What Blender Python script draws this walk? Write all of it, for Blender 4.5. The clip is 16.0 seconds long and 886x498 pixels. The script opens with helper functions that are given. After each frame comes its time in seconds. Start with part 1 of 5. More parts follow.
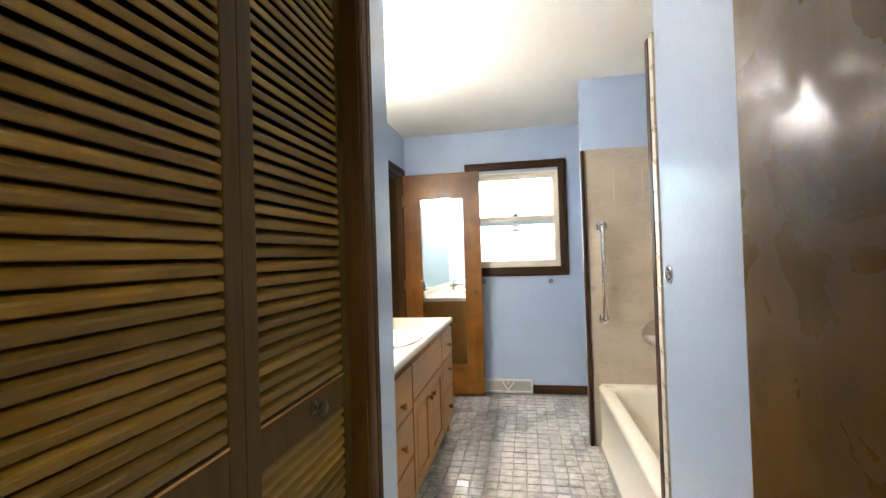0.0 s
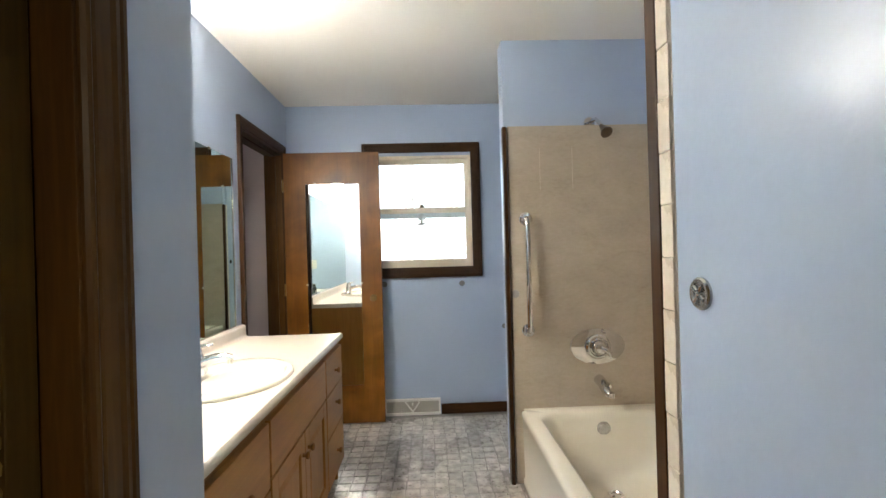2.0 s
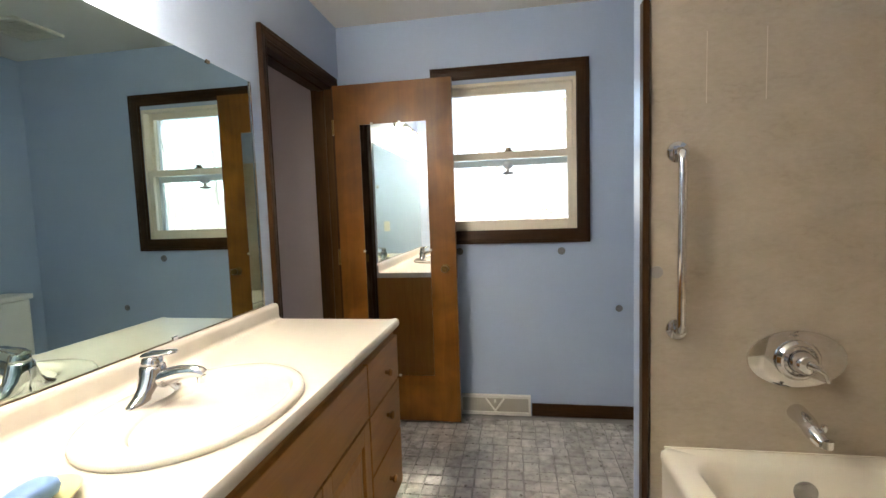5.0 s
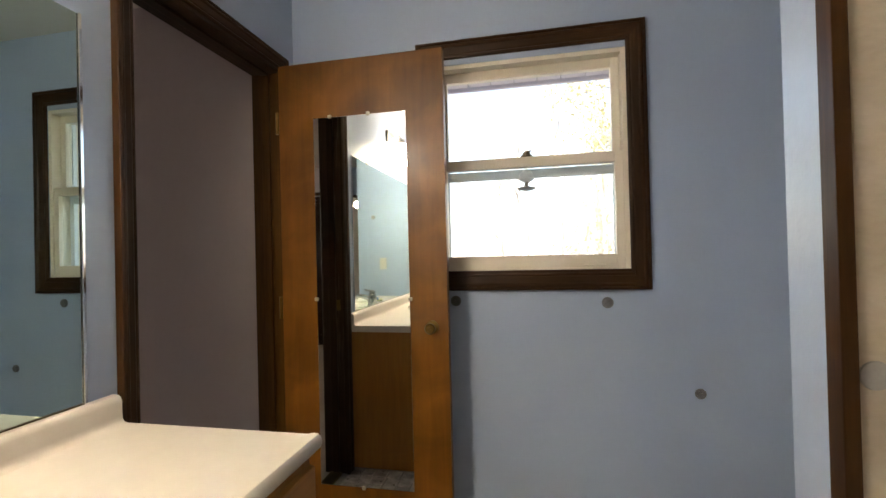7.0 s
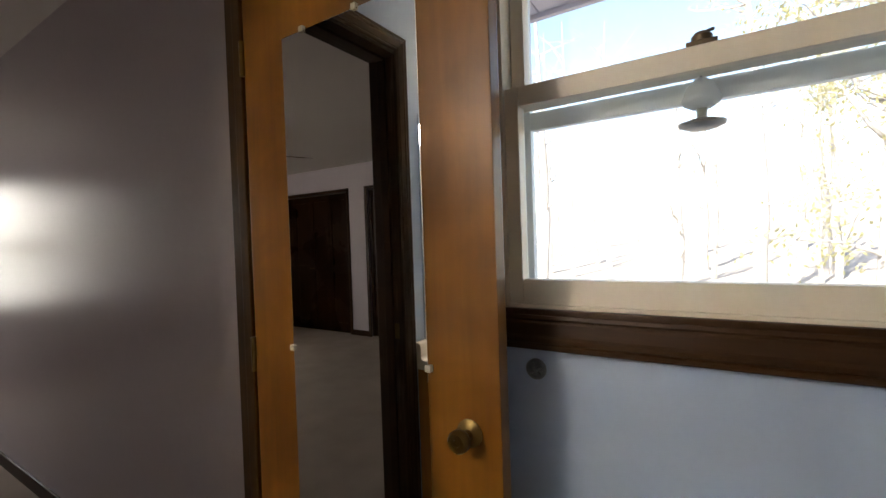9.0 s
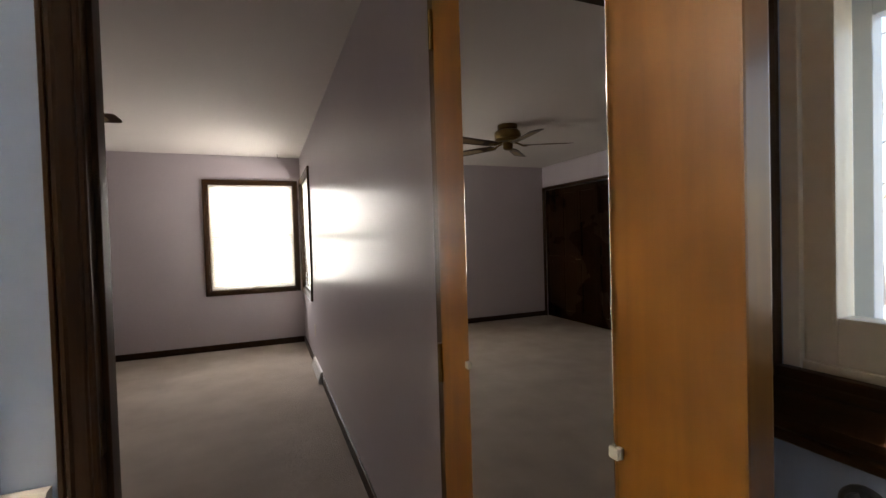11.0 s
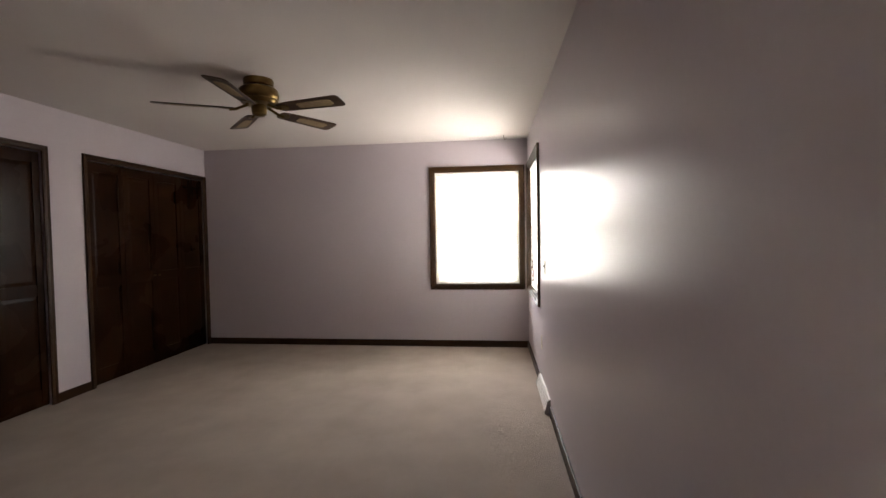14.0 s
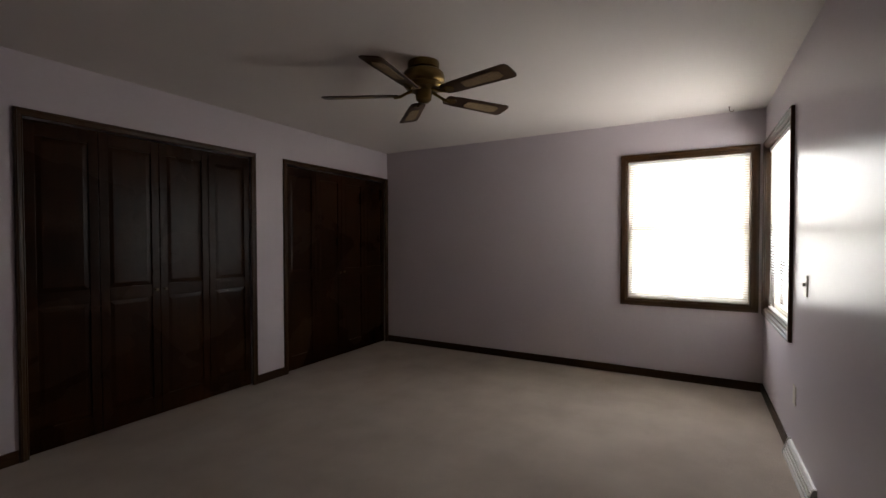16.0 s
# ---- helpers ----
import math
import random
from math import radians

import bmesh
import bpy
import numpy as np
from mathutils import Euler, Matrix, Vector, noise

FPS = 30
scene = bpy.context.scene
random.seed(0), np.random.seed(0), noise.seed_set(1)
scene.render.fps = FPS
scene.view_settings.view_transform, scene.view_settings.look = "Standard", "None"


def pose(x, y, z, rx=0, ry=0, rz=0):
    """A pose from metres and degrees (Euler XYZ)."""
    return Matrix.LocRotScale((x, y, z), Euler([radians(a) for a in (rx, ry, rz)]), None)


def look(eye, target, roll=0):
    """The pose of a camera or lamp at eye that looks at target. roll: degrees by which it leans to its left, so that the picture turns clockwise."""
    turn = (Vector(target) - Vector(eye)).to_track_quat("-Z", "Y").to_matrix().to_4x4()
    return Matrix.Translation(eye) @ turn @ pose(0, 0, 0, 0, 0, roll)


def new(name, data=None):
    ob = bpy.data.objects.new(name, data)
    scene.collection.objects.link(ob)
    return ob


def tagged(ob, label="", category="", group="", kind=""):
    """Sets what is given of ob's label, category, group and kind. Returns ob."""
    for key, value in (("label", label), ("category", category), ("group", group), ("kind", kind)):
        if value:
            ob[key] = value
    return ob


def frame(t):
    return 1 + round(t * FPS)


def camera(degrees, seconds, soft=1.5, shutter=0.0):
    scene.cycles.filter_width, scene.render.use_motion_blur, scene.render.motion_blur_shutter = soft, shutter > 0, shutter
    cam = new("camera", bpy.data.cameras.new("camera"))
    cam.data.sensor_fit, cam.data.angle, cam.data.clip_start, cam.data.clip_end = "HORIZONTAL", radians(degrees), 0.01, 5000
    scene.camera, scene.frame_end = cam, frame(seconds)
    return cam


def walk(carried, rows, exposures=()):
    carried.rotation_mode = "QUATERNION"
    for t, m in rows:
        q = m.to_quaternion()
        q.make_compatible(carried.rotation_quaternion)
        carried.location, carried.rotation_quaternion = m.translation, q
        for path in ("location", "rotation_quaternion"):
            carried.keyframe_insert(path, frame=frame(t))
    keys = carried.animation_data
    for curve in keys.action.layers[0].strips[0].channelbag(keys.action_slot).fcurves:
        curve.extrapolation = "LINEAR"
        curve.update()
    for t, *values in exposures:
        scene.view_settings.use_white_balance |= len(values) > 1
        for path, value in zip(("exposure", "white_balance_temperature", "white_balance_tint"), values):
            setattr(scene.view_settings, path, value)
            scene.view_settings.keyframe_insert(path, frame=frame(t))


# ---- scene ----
cam = camera(90.3, 16.0)

PATH = [
    (0, (0.083, 0.42, 1.28), (-0.284, 2.386, 1.31), -1.8),
    (0.5, (0.083, 0.567, 1.281), (-0.151, 2.553, 1.309), -1.8),
    (1, (0.081, 0.722, 1.298), (-0.074, 2.716, 1.313), -1.5),
    (1.5, (0.069, 0.885, 1.296), (-0.008, 2.883, 1.299), -1.3),
    (2, (0.043, 1.07, 1.29), (0.11, 3.069, 1.291), -1.6),
    (2.5, (0.035, 1.208, 1.285), (0.261, 3.195, 1.269), -1.7),
    (3, (0.064, 1.347, 1.276), (0.301, 3.332, 1.193), -2.0),
    (3.5, (0.073, 1.482, 1.267), (0.209, 3.47, 1.096), -2.0),
    (4, (0.073, 1.589, 1.256), (0.052, 3.576, 1.034), -2.2),
    (4.5, (0.062, 1.71, 1.251), (-0.138, 3.689, 1.044), -2.2),
    (5, (0.026, 1.842, 1.261), (-0.294, 3.809, 1.103), -1.9),
    (5.2, (0.023, 1.894, 1.264), (-0.322, 3.86, 1.129), -1.8),
    (7.5, (0.023, 2.972, 1.228), (-0.431, 4.919, 1.258), -1.4),
    (8.2, (0.057, 3.344, 1.264), (-0.632, 5.221, 1.269), -1.5),
    (10.3, (-0.039, 3.931, 1.311), (-1.693, 5.054, 1.248), -2.0),
    (10.5, (-0.045, 3.949, 1.311), (-1.763, 4.972, 1.249), -1.8),
    (11, (-0.06, 3.988, 1.308), (-1.914, 4.736, 1.263), -1.7),
    (11.5, (-0.112, 3.987, 1.324), (-2.048, 4.49, 1.28), -1.5),
    (12, (-0.299, 4.003, 1.32), (-2.273, 4.323, 1.286), -0.8),
    (12.5, (-0.511, 4.004, 1.304), (-2.5, 4.209, 1.302), -0.4),
    (13, (-0.626, 4.021, 1.301), (-2.624, 4.111, 1.286), -0.6),
    (13.5, (-0.783, 4.036, 1.318), (-2.768, 3.984, 1.269), -0.8),
    (14, (-0.986, 4.032, 1.342), (-2.972, 3.809, 1.274), -0.9),
    (14.5, (-1.182, 4.035, 1.305), (-3.139, 3.626, 1.266), -1.1),
    (15, (-1.33, 3.953, 1.295), (-3.25, 3.392, 1.276), -0.5),
    (15.5, (-1.445, 3.907, 1.307), (-3.295, 3.148, 1.279), -0.2),
    (16, (-1.552, 3.917, 1.316), (-3.291, 2.929, 1.274), -0.1),
]
walk(cam, [(t, look(eye, target, roll)) for t, eye, target, roll in PATH],
     [(0, 3.05, 6280, 9), (1, 2.80, 6280, 9), (2.5, 2.46, 6420, 9), (3.5, 2.36, 6560, 10), (5, 2.38, 6700, 11), (7.5, 2.07, 7400, 13), (8.2, 1.97, 7200, 13), (10.5, 2.0, 6700, 12),
      (11.5, 2.5, 7300, 17), (12.5, 2.85, 7500, 19), (14, 2.75, 6900, 14), (15, 2.46, 6700, 13), (16, 1.94, 6600, 12)])

# ---- world, sun and lamps ----
world = bpy.data.worlds.new("sky")
scene.world = world
world.use_nodes = True
wn = world.node_tree.nodes
sky = wn.new("ShaderNodeTexSky")
sky.sky_type = "NISHITA"
sky.sun_disc = False
sky.sun_elevation = radians(38)
sky.sun_rotation = radians(200)
world.node_tree.links.new(sky.outputs[0], wn["Background"].inputs[0])
wn["Background"].inputs[1].default_value = 0.15
sun_data = bpy.data.lights.new("sun", "SUN")
sun_data.energy, sun_data.angle, sun_data.color = 4.5, radians(0.6), (1, 0.95, 0.88)
sun = new("sun", sun_data)
sun.matrix_world = look((-4, -12, 12), (0, 0, 0))


def window_light(name, eye, target, w, h, watts, colour):
    """The sky's light in a window opening."""
    d = bpy.data.lights.new(name, "AREA")
    d.shape, d.size, d.size_y, d.energy, d.color = "RECTANGLE", w, h, watts, colour
    ob = new(name, d)
    ob.matrix_world = look(eye, target)
    return ob


DAY = (0.985, 0.96, 0.935)
for z in (1.065, 1.745):
    window_light("window_light_bedroom_west", (-6.275, 3.85, z), (0, 3.85, z), 0.94, 0.60, 5.0, DAY)
    window_light("window_light_bedroom_north", (-5.53, 4.56, z), (-5.53, 0, z), 1.08, 0.60, 4.8, DAY)


# ---- materials ----
def node_mat(name):
    m = bpy.data.materials.new(name)
    m.use_nodes = True
    n, l = m.node_tree.nodes, m.node_tree.links
    return m, n, l, n["Principled BSDF"]


def ramp(n, stops):
    r = n.new("ShaderNodeValToRGB")
    e = r.color_ramp.elements
    while len(e) < len(stops):
        e.new(0.5)
    for el, (p, c) in zip(e, stops):
        el.position, el.color = p, (*c, 1)
    return r


def surface(name, a, b, scale=6.0, rough=0.5, rough_var=0.1, fine=90.0, bump=0.15, bump_dist=0.002, metal=0.0, stretch=(1, 1, 1), coat=0.0, spec=0.5, detail=6.0, vary=0.0):
    """Two-tone mottling at a large and a fine scale, with uneven gloss and fine relief."""
    m, n, l, p = node_mat(name)
    tc, mp = n.new("ShaderNodeTexCoord"), n.new("ShaderNodeMapping")
    mp.inputs["Scale"].default_value = stretch
    l.new(tc.outputs["Object"], mp.inputs[0])
    big, small = n.new("ShaderNodeTexNoise"), n.new("ShaderNodeTexNoise")
    big.inputs["Scale"].default_value, big.inputs["Detail"].default_value = scale, detail
    small.inputs["Scale"].default_value, small.inputs["Detail"].default_value = fine, 3
    l.new(mp.outputs[0], big.inputs["Vector"])
    l.new(mp.outputs[0], small.inputs["Vector"])
    mix = n.new("ShaderNodeMix")
    mix.inputs[0].default_value = 0.3
    l.new(big.outputs[0], mix.inputs[2])
    l.new(small.outputs[0], mix.inputs[3])
    r = ramp(n, [(0.3, a), (0.7, b)])
    l.new(mix.outputs[0], r.inputs[0])
    colour = r.outputs[0]
    if vary:
        info, hsv = n.new("ShaderNodeObjectInfo"), n.new("ShaderNodeHueSaturation")
        mr = n.new("ShaderNodeMapRange")
        mr.inputs[3].default_value, mr.inputs[4].default_value = 1 - vary, 1 + vary
        l.new(info.outputs["Random"], mr.inputs[0])
        l.new(mr.outputs[0], hsv.inputs["Value"])
        l.new(colour, hsv.inputs["Color"])
        colour = hsv.outputs[0]
    l.new(colour, p.inputs["Base Color"])
    rr = n.new("ShaderNodeMapRange")
    rr.inputs[3].default_value, rr.inputs[4].default_value = max(0.02, rough - rough_var), rough + rough_var
    l.new(big.outputs[0], rr.inputs[0])
    l.new(rr.outputs[0], p.inputs["Roughness"])
    p.inputs["Metallic"].default_value = metal
    p.inputs["Coat Weight"].default_value = coat
    p.inputs["Coat Roughness"].default_value = 0.15
    p.inputs["Specular IOR Level"].default_value = spec
    if bump:
        bn = n.new("ShaderNodeBump")
        bn.inputs["Strength"].default_value, bn.inputs["Distance"].default_value = bump, bump_dist
        l.new(small.outputs[0], bn.inputs["Height"])
        l.new(bn.outputs[0], p.inputs["Normal"])
    return m


def wood(name, dark, mid, light, axis="z", scale=5.0, rough=0.35, coat=0.0, bump=0.12, vary=0.0, spec=0.3, blotch=0.0, cloud=0.3, cloud_scale=1.3):
    """Varnished timber, its grain running along an axis; blotch: patches of worn varnish."""
    m, n, l, p = node_mat(name)
    tc, mp = n.new("ShaderNodeTexCoord"), n.new("ShaderNodeMapping")
    s = {"x": (0.07, 1, 1), "y": (1, 0.07, 1), "z": (1, 1, 0.07)}[axis]
    mp.inputs["Scale"].default_value = s
    l.new(tc.outputs["Object"], mp.inputs[0])
    a, b, c = (n.new("ShaderNodeTexNoise") for _ in range(3))
    for t, sc, de in ((a, scale, 4), (b, scale * 14, 5), (c, cloud_scale, 3)):
        t.inputs["Scale"].default_value, t.inputs["Detail"].default_value = sc, de
        t.inputs["Distortion"].default_value = 0.6
    l.new(mp.outputs[0], a.inputs["Vector"])
    l.new(mp.outputs[0], b.inputs["Vector"])
    l.new(tc.outputs["Object"], c.inputs["Vector"])
    m1, m2 = n.new("ShaderNodeMix"), n.new("ShaderNodeMix")
    m1.inputs[0].default_value, m2.inputs[0].default_value = 0.45, cloud
    l.new(a.outputs[0], m1.inputs[2])
    l.new(b.outputs[0], m1.inputs[3])
    l.new(m1.outputs[0], m2.inputs[2])
    l.new(c.outputs[0], m2.inputs[3])
    r = ramp(n, [(0.33, dark), (0.5, mid), (0.68, light)])
    l.new(m2.outputs[0], r.inputs[0])
    colour = r.outputs[0]
    if vary:
        info, hsv, mr = n.new("ShaderNodeObjectInfo"), n.new("ShaderNodeHueSaturation"), n.new("ShaderNodeMapRange")
        mr.inputs[3].default_value, mr.inputs[4].default_value = 1 - vary, 1 + vary
        l.new(info.outputs["Random"], mr.inputs[0])
        l.new(mr.outputs[0], hsv.inputs["Value"])
        l.new(colour, hsv.inputs["Color"])
        colour = hsv.outputs[0]
    l.new(colour, p.inputs["Base Color"])
    mr = n.new("ShaderNodeMapRange")
    mr.inputs[3].default_value, mr.inputs[4].default_value = rough - 0.08, rough + 0.12
    l.new(c.outputs[0], mr.inputs[0])
    gloss = mr.outputs[0]
    if blotch:
        pn, add = n.new("ShaderNodeTexNoise"), n.new("ShaderNodeMath")
        pn.inputs["Scale"].default_value, pn.inputs["Detail"].default_value, pn.inputs["Distortion"].default_value = 9, 5, 0.8
        l.new(tc.outputs["Object"], pn.inputs["Vector"])
        step = n.new("ShaderNodeMapRange")
        step.inputs[1].default_value, step.inputs[2].default_value, step.inputs[3].default_value, step.inputs[4].default_value = 0.46, 0.54, 0.0, blotch
        l.new(pn.outputs[0], step.inputs[0])
        l.new(gloss, add.inputs[0])
        l.new(step.outputs[0], add.inputs[1])
        gloss = add.outputs[0]
    l.new(gloss, p.inputs["Roughness"])
    p.inputs["Coat Weight"].default_value = coat
    p.inputs["Coat Roughness"].default_value = 0.2
    p.inputs["Specular IOR Level"].default_value = spec
    bn = n.new("ShaderNodeBump")
    bn.inputs["Strength"].default_value, bn.inputs["Distance"].default_value = bump, 0.001
    l.new(b.outputs[0], bn.inputs["Height"])
    l.new(bn.outputs[0], p.inputs["Normal"])
    return m


BLUE = surface("blue_wall_paint", (0.37, 0.455, 0.605), (0.40, 0.485, 0.635), 1.5, 0.29, 0.02, 60, 0.20, 0.003)
LAVENDER = surface("lavender_wall_paint", (0.505, 0.450, 0.475), (0.545, 0.490, 0.515), 1.2, 0.28, 0.008, 40, 0.05, 0.002, spec=0.12)
CEILING = surface("ceiling_paint", (0.74, 0.72, 0.68), (0.80, 0.78, 0.74), 1.0, 0.8, 0.1, 160, 0.3, 0.002)
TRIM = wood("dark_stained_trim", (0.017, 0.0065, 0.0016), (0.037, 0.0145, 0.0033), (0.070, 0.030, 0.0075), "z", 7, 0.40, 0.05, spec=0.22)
TRIM_X = wood("dark_stained_trim_across", (0.017, 0.0065, 0.0016), (0.037, 0.0145, 0.0033), (0.070, 0.030, 0.0075), "x", 7, 0.40, 0.05, spec=0.22)
TRIM_Y = wood("dark_stained_trim_along", (0.017, 0.0065, 0.0016), (0.037, 0.0145, 0.0033), (0.070, 0.030, 0.0075), "y", 7, 0.40, 0.05, spec=0.22)
# Lit copy of the trim stain: warm light put into the colour.
LIT_TRIM = wood("lit_stained_trim", (0.036, 0.0155, 0.0024), (0.066, 0.029, 0.0047), (0.108, 0.049, 0.0088), "z", 7, 0.38, 0.05, spec=0.22)
WORN = wood("worn_stained_jamb", (0.03, 0.012, 0.004), (0.055, 0.024, 0.007), (0.25, 0.21, 0.17), "z", 5, 0.45, 0.0)
DOORWOOD = wood("orange_varnished_veneer", (0.072, 0.026, 0.0027), (0.148, 0.056, 0.0064), (0.245, 0.098, 0.013), "z", 2.4, 0.34, 0.10, cloud=0.5, cloud_scale=5.0)
HALLDOOR = wood("brown_varnished_veneer", (0.11, 0.058, 0.011), (0.165, 0.088, 0.017), (0.22, 0.12, 0.027), "z", 2.4, 0.26, 0.0, 0.02, blotch=0.22, cloud=0.5)
LOUVRE = wood("louvre_timber", (0.120, 0.068, 0.007), (0.180, 0.105, 0.012), (0.245, 0.148, 0.020), "y", 6, 0.42, 0.0, vary=0.3)
LOUVRE_FRAME = wood("louvre_frame_timber", (0.036, 0.019, 0.0022), (0.058, 0.031, 0.0042), (0.084, 0.047, 0.0075), "z", 6, 0.45, 0.0, spec=0.15)
OAK = wood("honey_maple", (0.25, 0.108, 0.021), (0.345, 0.158, 0.034), (0.43, 0.21, 0.055), "z", 3.5, 0.38, 0.15)
OAK_Y = wood("honey_maple_across", (0.25, 0.108, 0.021), (0.345, 0.158, 0.034), (0.43, 0.21, 0.055), "y", 3.5, 0.38, 0.15)
CLOSET = wood("dark_closet_timber", (0.008, 0.0025, 0.0006), (0.0165, 0.0051, 0.0010), (0.029, 0.0092, 0.0019), "z", 4, 0.25, 0.0, spec=0.08, cloud=0.5)
COUNTER = surface("cream_laminate", (0.60, 0.55, 0.48), (0.65, 0.60, 0.53), 30, 0.32, 0.06, 300, 0.05, 0.0005)
CERAMIC = surface("cream_porcelain", (0.72, 0.67, 0.58), (0.75, 0.70, 0.61), 2, 0.1, 0.04, 40, 0.0, coat=0.4)
TUBWHITE = surface("cream_enamel", (0.78, 0.735, 0.635), (0.82, 0.775, 0.675), 2.5, 0.16, 0.06, 60, 0.02, 0.0006, coat=0.3)
WHITE = surface("white_gloss_paint", (0.74, 0.73, 0.70), (0.80, 0.79, 0.76), 3, 0.38, 0.08, 120, 0.08, 0.0008)
IVORY = surface("ivory_window_paint", (0.74, 0.67, 0.55), (0.80, 0.73, 0.61), 3, 0.4, 0.08, 120, 0.1, 0.001)
CHROME = surface("chrome", (0.67, 0.67, 0.68), (0.73, 0.73, 0.74), 8, 0.07, 0.03, 200, 0.02, 0.0002, metal=1.0)
BRASS = surface("aged_brass", (0.13, 0.084, 0.028), (0.21, 0.14, 0.052), 9, 0.33, 0.1, 150, 0.05, 0.0004, metal=1.0)
BRONZE = surface("dark_bronze", (0.10, 0.075, 0.05), (0.15, 0.11, 0.07), 9, 0.35, 0.1, 150, 0.05, 0.0004, metal=0.8)
GREYMETAL = surface("grey_metal", (0.30, 0.29, 0.27), (0.40, 0.39, 0.36), 12, 0.45, 0.1, 200, 0.05, 0.0004, metal=0.3)
PLASTIC = surface("ivory_plastic", (0.66, 0.62, 0.53), (0.70, 0.66, 0.57), 5, 0.4, 0.05, 150, 0.0)
CARPET = surface("beige_carpet", (0.45, 0.378, 0.312), (0.585, 0.50, 0.425), 3.2, 0.95, 0.04, 380, 1.0, 0.01, spec=0.15, detail=9)
GROUT = surface("floor_grout", (0.21, 0.20, 0.19), (0.30, 0.29, 0.28), 8, 0.6, 0.1, 200, 0.2, 0.001)
BAR = surface("register_louvre_paint", (0.42, 0.40, 0.36), (0.48, 0.46, 0.41), 4, 0.5, 0.08, 150, 0.05, 0.0005)
DISC = surface("tarnished_disc", (0.13, 0.13, 0.14), (0.22, 0.22, 0.23), 40, 0.4, 0.1, 200, 0.1, 0.0005, metal=0.4)
GREYPLASTIC = surface("grey_disc", (0.26, 0.25, 0.24), (0.34, 0.33, 0.32), 20, 0.45, 0.1, 200, 0.1, 0.0005)


def marble():
    """Beige cultured-marble bath panels with slanting veins."""
    m, n, l, p = node_mat("beige_marble_panel")
    tc, mp = n.new("ShaderNodeTexCoord"), n.new("ShaderNodeMapping")
    mp.inputs["Rotation"].default_value = (0.5, 0.5, 0.4)
    mp.inputs["Scale"].default_value = (1, 1, 2.0)
    l.new(tc.outputs["Object"], mp.inputs[0])
    a, b, c = (n.new("ShaderNodeTexNoise") for _ in range(3))
    for t, sc, de, di in ((a, 3.0, 8, 1.2), (b, 34, 8, 0.7), (c, 1.1, 3, 0)):
        t.inputs["Scale"].default_value, t.inputs["Detail"].default_value, t.inputs["Distortion"].default_value = sc, de, di
        l.new(mp.outputs[0], t.inputs["Vector"])
    mx = n.new("ShaderNodeMix")
    mx.inputs[0].default_value = 0.4
    l.new(a.outputs[0], mx.inputs[2])
    l.new(b.outputs[0], mx.inputs[3])
    r = ramp(n, [(0.26, (0.345, 0.29, 0.222)), (0.42, (0.42, 0.358, 0.28)), (0.7, (0.49, 0.425, 0.345))])
    l.new(mx.outputs[0], r.inputs[0])
    l.new(r.outputs[0], p.inputs["Base Color"])
    mr = n.new("ShaderNodeMapRange")
    mr.inputs[3].default_value, mr.inputs[4].default_value = 0.28, 0.45
    l.new(c.outputs[0], mr.inputs[0])
    l.new(mr.outputs[0], p.inputs["Roughness"])
    return m


MARBLE = marble()
TILE_TRIM = surface("cream_marbled_tile", (0.62, 0.52, 0.41), (0.76, 0.69, 0.58), 14, 0.28, 0.1, 90, 0.1, 0.001, vary=0.07)


def vinyl():
    """Grey stone-look vinyl: each piece of its own shade, clouded and flecked, worn to an uneven gloss."""
    m, n, l, p = node_mat("grey_vinyl_tile")
    tc, geo, info = n.new("ShaderNodeTexCoord"), n.new("ShaderNodeNewGeometry"), n.new("ShaderNodeObjectInfo")
    a, b, c = (n.new("ShaderNodeTexNoise") for _ in range(3))
    for t, sc, de in ((a, 22, 6), (b, 2.2, 4), (c, 48, 5)):
        t.inputs["Scale"].default_value, t.inputs["Detail"].default_value = sc, de
        l.new(geo.outputs["Position"], t.inputs["Vector"])
    base = ramp(n, [(0.3, (0.29, 0.275, 0.265)), (0.5, (0.43, 0.41, 0.392)), (0.72, (0.60, 0.575, 0.55))])
    l.new(a.outputs[0], base.inputs[0])
    add, mr, hsv = n.new("ShaderNodeMath"), n.new("ShaderNodeMapRange"), n.new("ShaderNodeHueSaturation")
    l.new(info.outputs["Random"], add.inputs[0])
    l.new(geo.outputs["Random Per Island"], add.inputs[1])
    mr.inputs[2].default_value, mr.inputs[3].default_value, mr.inputs[4].default_value = 1.6, 0.72, 1.22
    l.new(add.outputs[0], mr.inputs[0])
    l.new(mr.outputs[0], hsv.inputs["Value"])
    l.new(base.outputs[0], hsv.inputs["Color"])
    fleck = ramp(n, [(0.33, (0.22, 0.19, 0.16)), (0.39, (1, 1, 1))])
    l.new(c.outputs[0], fleck.inputs[0])
    mul = n.new("ShaderNodeMix")
    mul.data_type, mul.blend_type = "RGBA", "MULTIPLY"
    mul.inputs[0].default_value = 0.8
    l.new(hsv.outputs[0], mul.inputs[6])
    l.new(fleck.outputs[0], mul.inputs[7])
    l.new(mul.outputs[2], p.inputs["Base Color"])
    rr = n.new("ShaderNodeMapRange")
    rr.inputs[1].default_value, rr.inputs[2].default_value, rr.inputs[3].default_value, rr.inputs[4].default_value = 0.35, 0.65, 0.16, 0.42
    l.new(b.outputs[0], rr.inputs[0])
    l.new(rr.outputs[0], p.inputs["Roughness"])
    bn = n.new("ShaderNodeBump")
    bn.inputs["Strength"].default_value, bn.inputs["Distance"].default_value = 0.35, 0.002
    l.new(a.outputs[0], bn.inputs["Height"])
    l.new(bn.outputs[0], p.inputs["Normal"])
    return m


FLOORTILE = vinyl()


